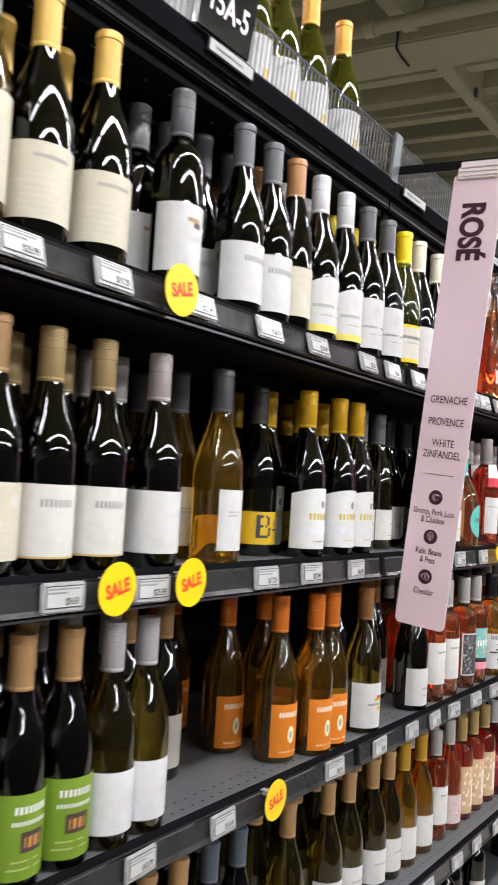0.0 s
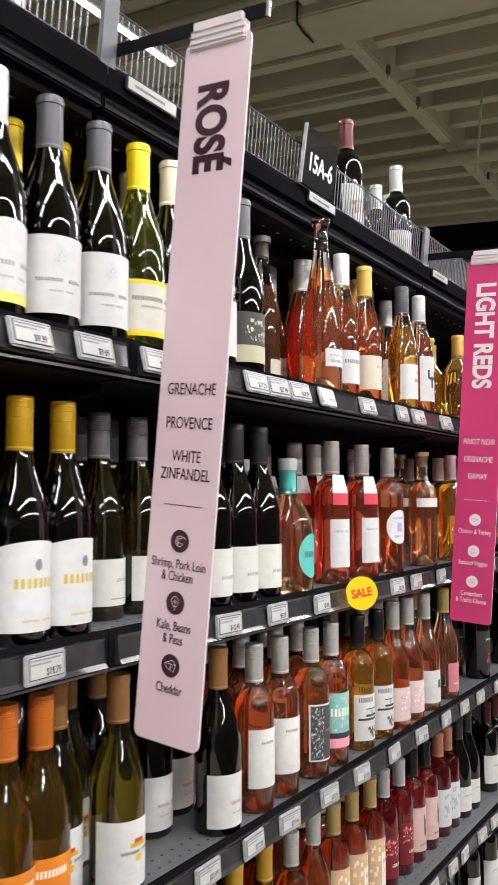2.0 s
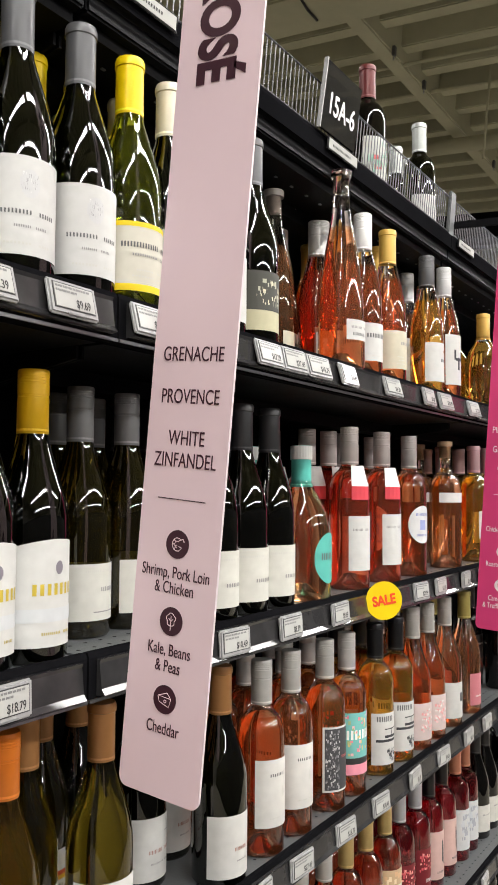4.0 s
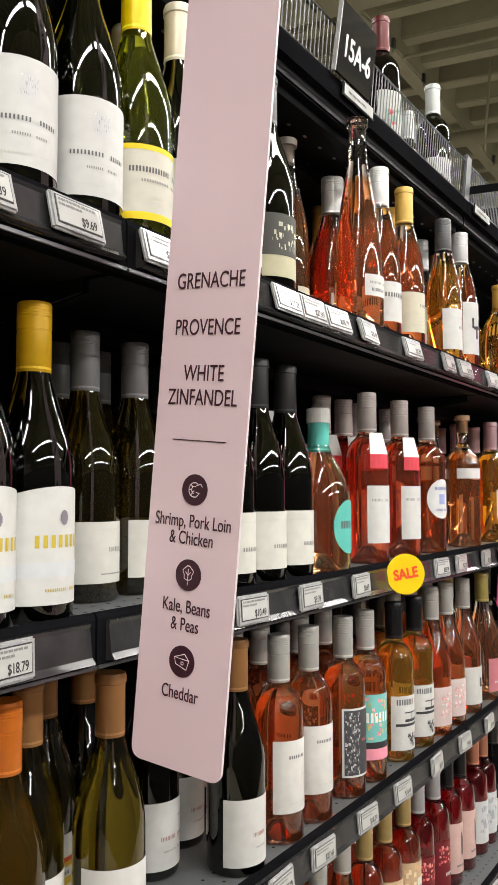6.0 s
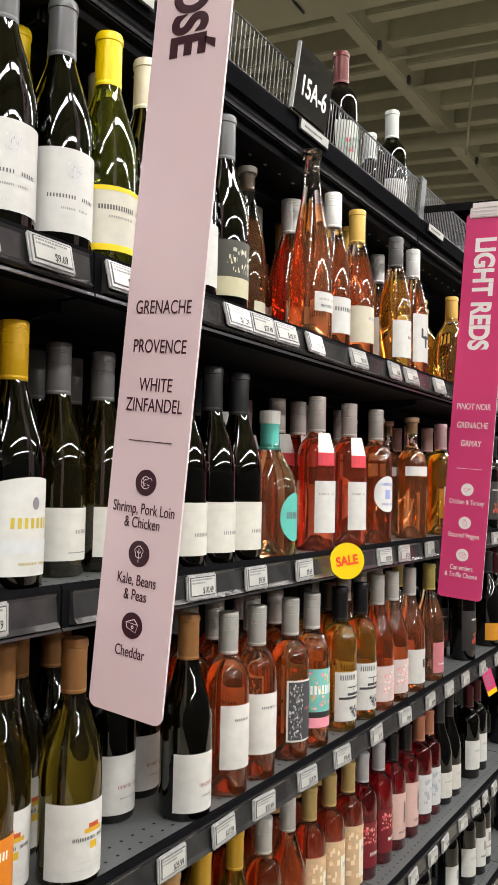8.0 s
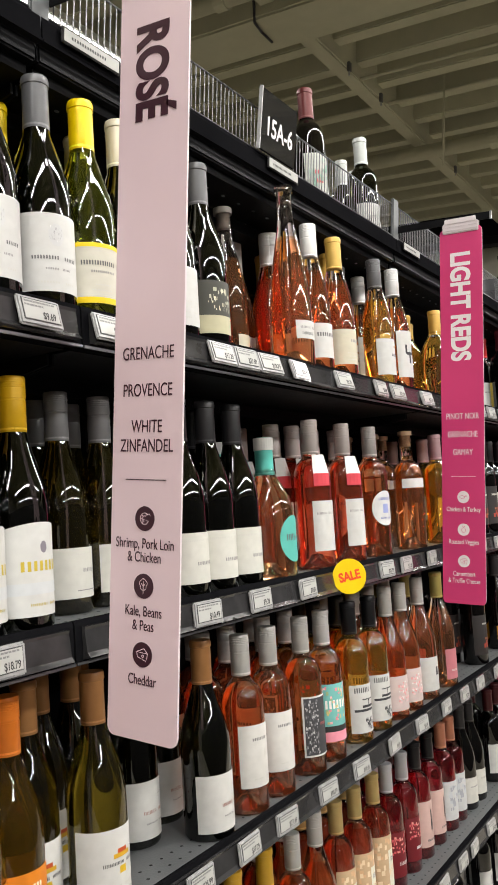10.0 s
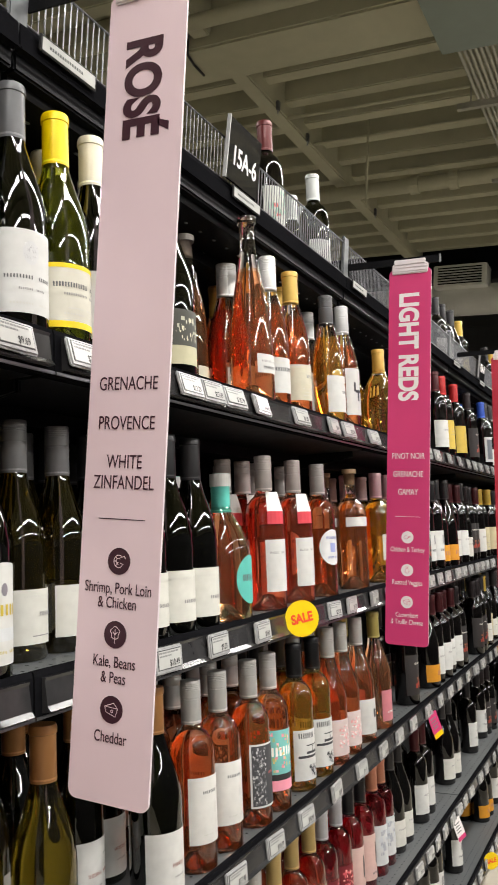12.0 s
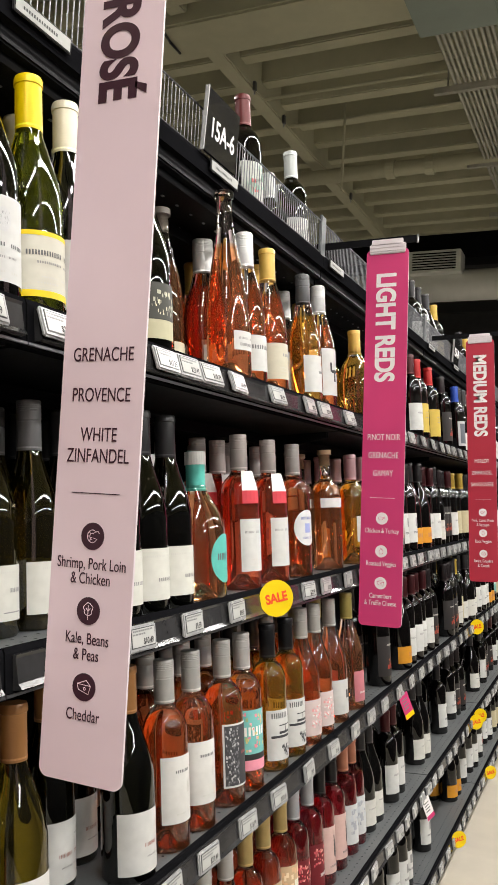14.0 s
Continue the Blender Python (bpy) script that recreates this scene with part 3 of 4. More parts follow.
shelf_card(3.44, SHELF["c"] - 0.03, 24, sign_magenta, sale_yellow, "magenta and yellow card hanging askew from the shelf rail")
shelf_card(3.84, SHELF["d"] - 0.02, 24, white_ink, sign_magenta, "white card with a pink foot hanging from the shelf rail")

SALE = []


def sale_disc(y, z, yaw=-8, tip=0):
    m = pose(FRONT + 0.036, y, z - 0.012, tip, -4, yaw)
    if SALE:
        return copy_thing(SALE[0], m)
    root = tagged(new("sale_disc"), "round yellow sale disc with red letters on the shelf rail", "sale sign", "sale discs")
    bm = bmesh.new()
    made = bmesh.ops.create_cone(bm, cap_ends=True, segments=40, radius1=0.0345, radius2=0.0345, depth=0.0012)
    bmesh.ops.rotate(bm, matrix=Matrix.Rotation(radians(90), 3, "Y"), verts=made["verts"])
    part("disc", bm, sale_yellow, root)
    t = part("lettering", text_mesh("SALE", 0.0245, sale_red, squeeze=0.85, bold=0.0009, depth=0.0002), None, root)
    t.matrix_basis = Matrix.Translation((0.001, 0, 0)) @ pose(0, 0, 0, 90, 0, 90) @ pose(0, 0, 0, 0, 0, 13)
    part("clip", box(-0.04, -0.0008, -0.006, 0.006, 0.004, 0.012), tag_frame, root)
    root.matrix_basis = m
    SALE.append(root)


sale_disc(2.318, SHELF["b"], -46)
for y, level in ((0.795, "b"), (0.942, "b"), (0.84, "a"), (1.255, "c"), (4.845, "c"), (5.05, "d"), (4.925, "d"), (5.5, "base"), (4.54, "base"), (6.2, "c"), (6.8, "d")):
    sale_disc(y, SHELF[level] + RAISED.get(level, 0), 2 if y < 3 else -52)

# ---- bottles ----
SHAPES = {
    "burgundy": [(0, 0.032), (0.008, 0.03), (0.0186, 0.014), (0.03, 0.002), (0.039, 0.0), (0.0415, 0.004), (0.0415, 0.13), (0.0408, 0.145), (0.037, 0.165), (0.0305, 0.185), (0.024, 0.203), (0.0185, 0.22), (0.0155, 0.235), (0.0145, 0.25), (0.0143, 0.292), (0, 0.293)],
    "bordeaux": [(0, 0.032), (0.008, 0.03), (0.0174, 0.014), (0.028, 0.002), (0.0355, 0.0), (0.038, 0.004), (0.038, 0.178), (0.0372, 0.188), (0.034, 0.2), (0.028, 0.21), (0.02, 0.2175), (0.0158, 0.225), (0.0145, 0.235), (0.0143, 0.292), (0, 0.293)],
    "flare": [(0, 0.032), (0.008, 0.03), (0.0198, 0.014), (0.031, 0.002), (0.0385, 0.0), (0.041, 0.005), (0.041, 0.06), (0.0395, 0.11), (0.036, 0.155), (0.029, 0.2), (0.0215, 0.24), (0.0165, 0.27), (0.0148, 0.29), (0.0145, 0.335), (0, 0.336)],
    "slim": [(0, 0.032), (0.008, 0.03), (0.0161, 0.014), (0.026, 0.002), (0.034, 0.0), (0.0365, 0.004), (0.0365, 0.12), (0.035, 0.15), (0.031, 0.175), (0.025, 0.2), (0.0192, 0.222), (0.0155, 0.24), (0.0145, 0.255), (0.0143, 0.292), (0, 0.293)],
    "squat": [(0, 0.032), (0.008, 0.03), (0.0217, 0.014), (0.035, 0.002), (0.046, 0.0), (0.05, 0.006), (0.051, 0.09), (0.049, 0.12), (0.043, 0.145), (0.033, 0.165), (0.0225, 0.182), (0.0165, 0.2), (0.0148, 0.215), (0.0145, 0.254), (0, 0.255)],
}


TALL = 1.055
for name, tall in (("burgundy", TALL), ("slim", 1.055), ("flare", 1.05), ("bordeaux", 1.02)):
    SHAPES[name] = [(r, z * tall) for r, z in SHAPES[name]]


def radius_at(shape, z):
    prof = SHAPES[shape][4:]
    for (r0, z0), (r1, z1) in zip(prof, prof[1:]):
        if z0 <= z <= z1 and z1 > z0:
            return r0 + (r1 - r0) * (z - z0) / (z1 - z0)
    return prof[-2][0]


def patch(bm, r, a0, a1, z0, z1, index=0, wave=0.0, steps=None):
    steps = steps or max(1, int(abs(a1 - a0) / 10))
    low, high = [], []
    for i in range(steps + 1):
        f = i / steps
        a = radians(a0 + (a1 - a0) * f)
        low.append(bm.verts.new((r * math.cos(a), r * math.sin(a), z0)))
        high.append(bm.verts.new((r * math.cos(a), r * math.sin(a), z1 + wave * math.sin(math.pi * f))))
    for i in range(steps):
        f = bm.faces.new((low[i], low[i + 1], high[i + 1], high[i]))
        f.material_index = index


def oval(bm, r, turn, half, z0, z1, n=16):
    """A round label bent to the glass."""
    mid, tall, low, high = (z0 + z1) / 2, (z1 - z0) / 2, [], []
    for i in range(n + 1):
        u = -math.cos(math.pi * i / n)
        a, h = radians(turn + half * u), tall * math.sqrt(max(0.0, 1 - u * u)) + 1e-4
        low.append(bm.verts.new((r * math.cos(a), r * math.sin(a), mid - h)))
        high.append(bm.verts.new((r * math.cos(a), r * math.sin(a), mid + h)))
    for i in range(n):
        bm.faces.new((low[i], low[i + 1], high[i + 1], high[i]))


def capsule_profile(r, z0, z1, style):
    top = z1
    if style == "screw":
        p = [(r * 0.97, z0), (r, z0 + 0.001), (r, top - 0.0305), (r * 0.975, top - 0.03), (r * 0.975, top - 0.028), (r * 1.005, top - 0.0275)]
        for k in range(4):
            z = top - 0.0155 + k * 0.003
            p += [(r * 1.005, z), (r * 0.985, z + 0.0004), (r * 0.985, z + 0.001), (r * 1.005, z + 0.0014)]
        return p + [(r * 1.005, top - 0.002), (r * 0.95, top), (0, top)]
    if style == "cork":
        return [(r * 0.7, z0 + 0.03), (r * 0.72, top - 0.012), (r * 1.05, top - 0.0115), (r * 1.05, top - 0.001), (r, top), (0, top)]
    return [(r * 0.99, z0), (r, z0 + 0.001), (r * 0.985, top - 0.012), (r * 1.06, top - 0.011), (r * 1.06, top - 0.004), (r * 0.98, top), (0, top)]


def make_bottle(spec):
    """Glass, capsule and label with its print; printed names are bars and blocks."""
    shape, glass, cap, style, lab, says = spec
    root = tagged(new("wine_bottle"), says, "bottle", "wine bottles")
    prof = SHAPES[shape]
    H = prof[-1][1]
    bm = lathe(prof, 26)
    fill_line = {"bordeaux": 0.212, "flare": 0.246, "squat": 0.17}.get(shape, 0.205)
    if glass in CLEAR_NECK:
        for f in bm.faces:
            if min(v.co.z for v in f.verts) >= fill_line:
                f.material_index = 1
    part("glass", bm, [GLASS[glass], GLASS["clear"]], root, smooth=True)
    capz = H - 0.068 if style != "short" else H - 0.045
    metal = 0.12 if style in ("screw", "foil", "short") else 0.0
    capsule = part("capsule", lathe(capsule_profile(0.0172, capz, H + 0.0025, style), 26), GLASS["clear"] if cap == "clear" else paint(cap, 0.34, metal), root, smooth=True)
    capsule.data.set_sharp_from_angle(angle=radians(28))
    if style in ("screw", "foil"):
        bm = bmesh.new()
        patch(bm, 0.01735, 0, 360, capz + 0.003, capz + 0.0055, steps=22)
        part("capsule_band", bm, paint(tuple(min(1, c * 1.5 + 0.03) for c in cap), 0.4, metal), root)
    if "teal capsule" in says:
        bm = bmesh.new()
        patch(bm, 0.0187, 0, 360, H - 0.021, H + 0.002, steps=24)
        part("capsule_top", bm, paint(WHITE, 0.45), root, "white top of the capsule")
    if says.endswith("neck tag"):
        bm = bmesh.new()
        for k, (r0, z0, r1, z1) in enumerate(((0.0415, 0.165, 0.0412, 0.19), (0.0412, 0.19, 0.0305, 0.228))):
            for i in range(4):
                a0, a1 = radians(-58 + 13 * i), radians(-45 + 13 * i)
                q = [bm.verts.new((r * math.cos(a), r * math.sin(a), z)) for r, z, a in ((r0, z0, a0), (r0, z0, a1), (r1, z1, a1), (r1, z1, a0))]
                bm.faces.new(q).material_index = 1 - k
        part("neck_tag", bm, [paint(WHITE, 0.5), paint((0.6, 0.05, 0.07), 0.5)], root, "white paper neck tag with a red band")
    if lab:
        colour, z0, z1, half, turn, wave, art = lab
        colour = tuple(c * 0.76 for c in colour)
        if shape == "burgundy":
            z0, z1 = z0 - 0.009, z1 - 0.008
        r = radius_at(shape, (z0 + z1) / 2) + 0.0006
        bm = bmesh.new()
        if "oval" in says or "medallion" in says:
            oval(bm, r, turn, half, z0, z1)
        else:
            patch(bm, r, turn - half, turn + half, z0, z1, wave=wave, steps=14)
        label = part("paper_label", bm, paint(colour, 0.55), root, smooth=True)
        mats, bm = [], bmesh.new()
        for u0, u1, v0, v1, c in art:
            m = paint(c, 0.55)
            if m not in mats:
                mats.append(m)
            patch(bm, r + 0.0003, turn - half + 2 * half * u0, turn - half + 2 * half * u1, z0 + (z1 - z0) * v0, z0 + (z1 - z0) * v1, mats.index(m))
        if art:
            tagged(part("label_print", bm, mats, label, smooth=True), kind="stuff")
        else:
            bm.free()
    return root


def words_art(v, h, u0, u1, colour, n=5, gap=0.3):
    """A line of writing as plain bars."""
    if sum(colour) < 0.9:
        colour = tuple(c * 0.75 + 0.09 for c in colour)
    pitch, out = (u1 - u0) / (2 * n), []
    for i in range(2 * n):
        if n > 6 and i // 2 == n * 3 // 5:
            continue
        x = u0 + i * pitch
        out.append((x, x + pitch * (0.72 - gap * 0.6), v + 0.1 * h, v + 0.85 * h, colour))
    return out


def lines_art(colour=(0.35, 0.34, 0.32), rows=3, lo=0.12, u0=0.3, u1=0.7):
    out = []
    for k in range(rows):
        out += words_art(lo + k * 0.09, 0.03, u0 + 0.04 * (k % 2), u1 - 0.05 * (k % 3), colour, 7, 0.25)
    return out


def rings_art(u, v, s, colour):
    return [(u - s * 0.5 + 0.1 * s * k, u - s * 0.5 + 0.1 * s * (k + 1), v - s * 0.9 * math.sqrt(max(0, 1 - ((k - 4.5) / 5) ** 2)), v + s * 0.9 * math.sqrt(max(0, 1 - ((k - 4.5) / 5) ** 2)), colour) for k in range(10)]


def speckle_art(seed, n, colours, u0, u1, v0, v1, s=0.05):
    rnd = random.Random(seed)
    out = []
    for _ in range(n):
        u, v = rnd.uniform(u0, u1 - s), rnd.uniform(v0, v1 - s)
        out.append((u, u + s * rnd.uniform(0.4, 1), v, v + s * rnd.uniform(0.4, 1), rnd.choice(colours)))
    return out


INK2 = (0.25, 0.24, 0.24)
FAINT = (0.55, 0.54, 0.5)
TYPES = {
    # shelf a, whites
    "imag": ("burgundy", "dark", GOLD, "foil", (CREAM, 0.035, 0.125, 88, -12, 0, words_art(0.78, 0.07, 0.3, 0.65, INK2, 6) + lines_art(FAINT, 6, 0.1, 0.15, 0.85)), "dark green wine bottle with gold capsule and cream label"),
    "creamy": ("slim", "amber", GREY, "foil", (CREAM, 0.03, 0.15, 90, 0, 0, lines_art(FAINT, 5)), "pale wine bottle with a large cream label"),
    "duck": ("bordeaux", "dark", DGREY, "screw", (WHITE, 0.03, 0.128, 80, -12, 0, words_art(0.45, 0.12, 0.3, 0.72, FAINT, 5) + [(0.45, 0.66, 0.74, 0.8, (0.35, 0.22, 0.1)), (0.55, 0.68, 0.66, 0.74, (0.1, 0.07, 0.05))] + lines_art(FAINT, 2)), "dark wine bottle with a white bird-print label"),
    "went": ("burgundy", "dark", DGREY, "foil", (WHITE, 0.03, 0.122, 92, -8, 0, words_art(0.66, 0.13, 0.3, 0.7, INK2, 5) + lines_art(FAINT, 3)), "dark green wine bottle with charcoal capsule and white label"),
    "ram": ("slim", "dark", BROWN, "foil", (CREAM, 0.03, 0.115, 85, -10, 0, words_art(0.7, 0.1, 0.35, 0.62, FAINT, 4) + rings_art(0.5, 0.3, 0.12, FAINT)), "dark wine bottle with brown capsule and cream label"),
    "ferr": ("burgundy", "dark", SILVER, "screw", (WHITE, 0.028, 0.105, 92, -5, 0.022, [(0, 1, 0.0, 0.16, (0.7, 0.6, 0.12))] + words_art(0.55, 0.1, 0.2, 0.8, (0.2, 0.25, 0.2), 9) + words_art(0.36, 0.05, 0.32, 0.68, INK2, 7)), "dark green wine bottle with silver cap and arched white label"),
    "stag": ("burgundy", "dark", DGREY, "foil", (WHITE, 0.03, 0.128, 86, -15, 0, rings_art(0.5, 0.72, 0.16, (0.55, 0.55, 0.55)) + speckle_art(71, 22, [(0.25, 0.25, 0.26), (0.7, 0.7, 0.68), (0.4, 0.4, 0.4)], 0.43, 0.58, 0.62, 0.84, 0.04) + words_art(0.4, 0.06, 0.25, 0.75, INK, 9, 0.4) + words_art(0.27, 0.035, 0.38, 0.66, INK2, 8) + lines_art(FAINT, 1, 0.1)), "dark green wine bottle with charcoal capsule and white engraved label"),
    "sono": ("burgundy", "green", (0.85, 0.6, 0.0), "foil", ((0.74, 0.71, 0.6), 0.03, 0.11, 90, -8, 0, [(0, 1, 0.93, 1, (0.8, 0.58, 0.0)), (0, 1, 0, 0.1, (0.8, 0.58, 0.0)), (0, 0.02, 0, 1, (0.8, 0.58, 0.0)), (0.98, 1, 0, 1, (0.8, 0.58, 0.0))] + words_art(0.62, 0.1, 0.2, 0.85, INK, 12, 0.25) + words_art(0.5, 0.05, 0.3, 0.75, INK2, 10) + lines_art(FAINT, 2, 0.2)), "green wine bottle with yellow capsule and yellow-edged label"),
    "ivory": ("burgundy", "dark", (0.68, 0.64, 0.5), "foil", (WHITE, 0.03, 0.12, 85, -10, 0, lines_art(FAINT, 4)), "dark wine bottle with ivory capsule and white label"),
    "drawn": ("burgundy", "dark", DGREY, "foil", ((0.62, 0.58, 0.38), 0.03, 0.115, 80, -5, 0, [(0, 1, 0.34, 1, (0.05, 0.05, 0.04))] + speckle_art(3, 26, [(0.6, 0.56, 0.4), (0.4, 0.4, 0.3)], 0.3, 0.75, 0.4, 0.9, 0.09)), "dark wine bottle with a black and cream picture label"),
    # shelf a, rose
    "pale_cork": ("slim", "salmon", (0.3, 0.27, 0.24), "cork", (CREAM, 0.03, 0.062, 40, 10, 0, lines_art(FAINT, 3)), "slender rose wine bottle with clear stopper"),
    "red_white": ("slim", "pink", (0.72, 0.72, 0.7), "screw", (WHITE, 0.03, 0.09, 60, 0, 0, lines_art(FAINT, 3)), "red-pink rose bottle with white screw cap"),
    "tall": ("flare", "salmon", "clear", "cork", (WHITE, 0.05, 0.085, 42, -12, 0, words_art(0.55, 0.16, 0.15, 0.85, INK2, 7, 0.35) + words_art(0.2, 0.2, 0.2, 0.7, INK, 6, 0.35)), "tall flared rose bottle with clear stopper and small label"),
    "crem": ("slim", "rose", (0.75, 0.75, 0.73), "screw", (WHITE, 0.03, 0.1, 70, -10, 0, words_art(0.6, 0.15, 0.2, 0.8, INK, 5) + lines_art(FAINT, 2)), "rose wine bottle with white screw cap and white label"),
    "merg": ("slim", "rose", GOLD, "foil", (CREAM, 0.03, 0.105, 78, -8, 0, words_art(0.62, 0.11, 0.4, 0.7, INK2, 3) + lines_art(FAINT, 3)), "rose wine bottle with gold capsule and cream label"),
    "deco": ("slim", "orange", DGREY, "screw", (WHITE, 0.03, 0.115, 75, -5, 0, words_art(0.5, 0.1, 0.4, 0.8, INK, 4) + [(0.5, 0.72, 0.75, 0.81, (0.35, 0.2, 0.08))]), "pale orange rose bottle with grey cap and white bird label"),
    "antler": ("slim", "rose", SILVER, "screw", (WHITE, 0.035, 0.15, 55, -18, 0, [(0.46, 0.56, 0.3, 0.55, INK), (0.3, 0.38, 0.5, 0.7, INK), (0.64, 0.72, 0.5, 0.7, INK), (0.36, 0.66, 0.48, 0.54, INK)]), "rose wine bottle with silver cap and white antler label"),
    "squat": ("squat", "orange", GOLD, "foil", None, "squat amber rose bottle with gold capsule"),
    # shelf b
    "crest": ("burgundy", "dark", TAN, "foil", (CREAM, 0.03, 0.12, 92, -10, 0, rings_art(0.62, 0.78, 0.1, FAINT) + lines_art(FAINT, 5, 0.1, 0.15, 0.85)), "dark wine bottle with tan capsule and cream label"),
    "simi": ("burgundy", "dark", (0.5, 0.36, 0.16), "screw", ((0.76, 0.74, 0.68), 0.03, 0.12, 90, -12, 0, words_art(0.68, 0.14, 0.35, 0.7, INK2, 4, 0.35) + [(0, 1, 0.0, 0.03, (0.5, 0.35, 0.15))] + lines_art(FAINT, 2, 0.2)), "dark green wine bottle with gold screw cap and white label"),
    "whitecap": ("burgundy", "dark", (0.55, 0.5, 0.49), "screw", (WHITE, 0.03, 0.118, 88, -12, 0, words_art(0.6, 0.06, 0.45, 0.7, FAINT, 5) + lines_art(FAINT, 2)), "dark green wine bottle with pale cap and white label"),
    "turned": ("burgundy", "amber", DGREY, "foil", (WHITE, 0.03, 0.125, 45, -8, 0, words_art(0.62, 0.035, 0.25, 0.7, INK2, 8) + words_art(0.56, 0.035, 0.25, 0.6, INK2, 6)), "golden wine bottle with dark capsule and narrow white label"),
    "bee": ("burgundy", "dark", (0.06, 0.055, 0.05), "foil", ((0.75, 0.48, 0.01), 0.03, 0.088, 95, -10, 0, [(0.3, 0.36, 0.2, 0.9, INK), (0.36, 0.46, 0.82, 0.9, INK), (0.36, 0.46, 0.52, 0.6, INK), (0.36, 0.48, 0.2, 0.28, INK), (0.46, 0.5, 0.6, 0.85, INK), (0.48, 0.52, 0.26, 0.52, INK), (0.56, 0.75, 0.42, 0.48, INK)] + words_art(0.55, 0.22, 0.56, 0.8, (0.4, 0.2, 0.02), 3)), "dark wine bottle with bright yellow letter label"),
    "daou": ("burgundy", "dark", (0.72, 0.42, 0.01), "screw", ((0.8, 0.8, 0.77), 0.026, 0.125, 88, -6, 0.012, rings_art(0.52, 0.82, 0.08, (0.22, 0.2, 0.23)) + words_art(0.52, 0.16, 0.28, 0.78, (0.55, 0.42, 0.05), 4, 0.3) + [(0, 1, 0.26, 0.4, (0.6, 0.62, 0.63))] + words_art(0.12, 0.04, 0.36, 0.7, (0.5, 0.4, 0.1), 9)), "dark wine bottle with yellow screw cap and white estate label"),
    "lac": ("burgundy", "olive", GREY, "screw", ((0.76, 0.75, 0.68), 0.03, 0.098, 75, 15, 0, words_art(0.5, 0.1, 0.4, 0.8, INK2, 6) + words_art(0.85, 0.05, 0.2, 0.8, FAINT, 12) + [(0.3, 0.7, 0.14, 0.16, INK2)]), "olive wine bottle with grey screw cap and pale label"),
    "lac_dark": ("burgundy", "dark", (0.03, 0.03, 0.032), "foil", ((0.76, 0.75, 0.68), 0.028, 0.105, 85, -2, 0, words_art(0.35, 0.09, 0.42, 0.85, INK2, 6) + words_art(0.82, 0.05, 0.2, 0.8, FAINT, 12)), "dark wine bottle with black capsule and pale label"),
    "teal": ("squat", "salmon", TEAL, "foil", (TEAL, 0.028, 0.112, 40, 8, 0.0, words_art(0.45, 0.18, 0.2, 0.62, INK, 3)), "rounded rose bottle with teal capsule and teal oval label"),
    "stell": ("bordeaux", "pink", (0.56, 0.5, 0.48), "screw", (WHITE, 0.035, 0.135, 42, -24, 0, words_art(0.72, 0.06, 0.15, 0.8, INK2, 7) + lines_art(FAINT, 2)), "bright pink rose bottle with grey patterned cap and neck tag"),
    "french": ("bordeaux", "rose", (0.5, 0.47, 0.46), "screw", ((0.8, 0.8, 0.8), 0.07, 0.15, 52, -10, 0, words_art(0.72, 0.1, 0.24, 0.76, (0.16, 0.2, 0.5), 6) + words_art(0.18, 0.08, 0.28, 0.72, (0.16, 0.2, 0.5), 7) + [(0.38, 0.62, 0.36, 0.62, (0.3, 0.34, 0.6))]), "rose bottle with a round blue and white medallion label"),
    "bow": ("bordeaux", "salmon", (0.5, 0.33, 0.2), "cork", ((0.8, 0.78, 0.76), 0.155, 0.178, 75, -20, 0, []), "embossed rose bottle with cork and white ribbon band"),
    "blush": ("bordeaux", "orange", (0.55, 0.36, 0.38), "foil", (WHITE, 0.06, 0.13, 40, -15, 0, lines_art(FAINT, 2)), "orange-pink rose bottle with pink capsule"),
    # shelf c
    "hess": ("burgundy", "dark", TAN, "foil", (GREEN, 0.024, 0.128, 92, -10, 0, words_art(0.76, 0.12, 0.35, 0.72, WHITE, 4) + words_art(0.63, 0.07, 0.33, 0.72, WHITE, 6) + [(0.42, 0.68, 0.32, 0.56, (0.06, 0.04, 0.03)), (0.46, 0.64, 0.37, 0.5, (0.55, 0.25, 0.06))] + lines_art((0.5, 0.55, 0.25), 2)), "dark wine bottle with tan capsule and lime green label"),
    "bogle": ("burgundy", "olive", (0.52, 0.5, 0.52), "screw", ((0.78, 0.78, 0.79), 0.03, 0.115, 85, -6, 0, words_art(0.42, 0.16, 0.42, 0.7, FAINT, 5, 0.5) + lines_art(FAINT, 1)), "olive wine bottle with grey screw cap and white script label"),
    "grass": ("burgundy", "dark", TAN, "foil", ((0.55, 0.52, 0.44), 0.03, 0.12, 90, -8, 0, [(0.42, 0.44, 0.3, 0.6, INK), (0.46, 0.475, 0.25, 0.7, INK)]), "dark wine bottle with oatmeal label"),
    "copp": ("burgundy", "gold", ORANGE, "screw", ((0.8, 0.24, 0.01), 0.02, 0.118, 62, -8, 0, words_art(0.74, 0.13, 0.18, 0.75, (0.85, 0.75, 0.6), 5, 0.2) + rings_art(0.48, 0.42, 0.18, (0.8, 0.72, 0.5)) + rings_art(0.48, 0.42, 0.09, (0.35, 0.4, 0.25)) + words_art(0.08, 0.05, 0.2, 0.75, (0.85, 0.6, 0.4), 9)), "golden wine bottle with orange screw cap and orange label"),
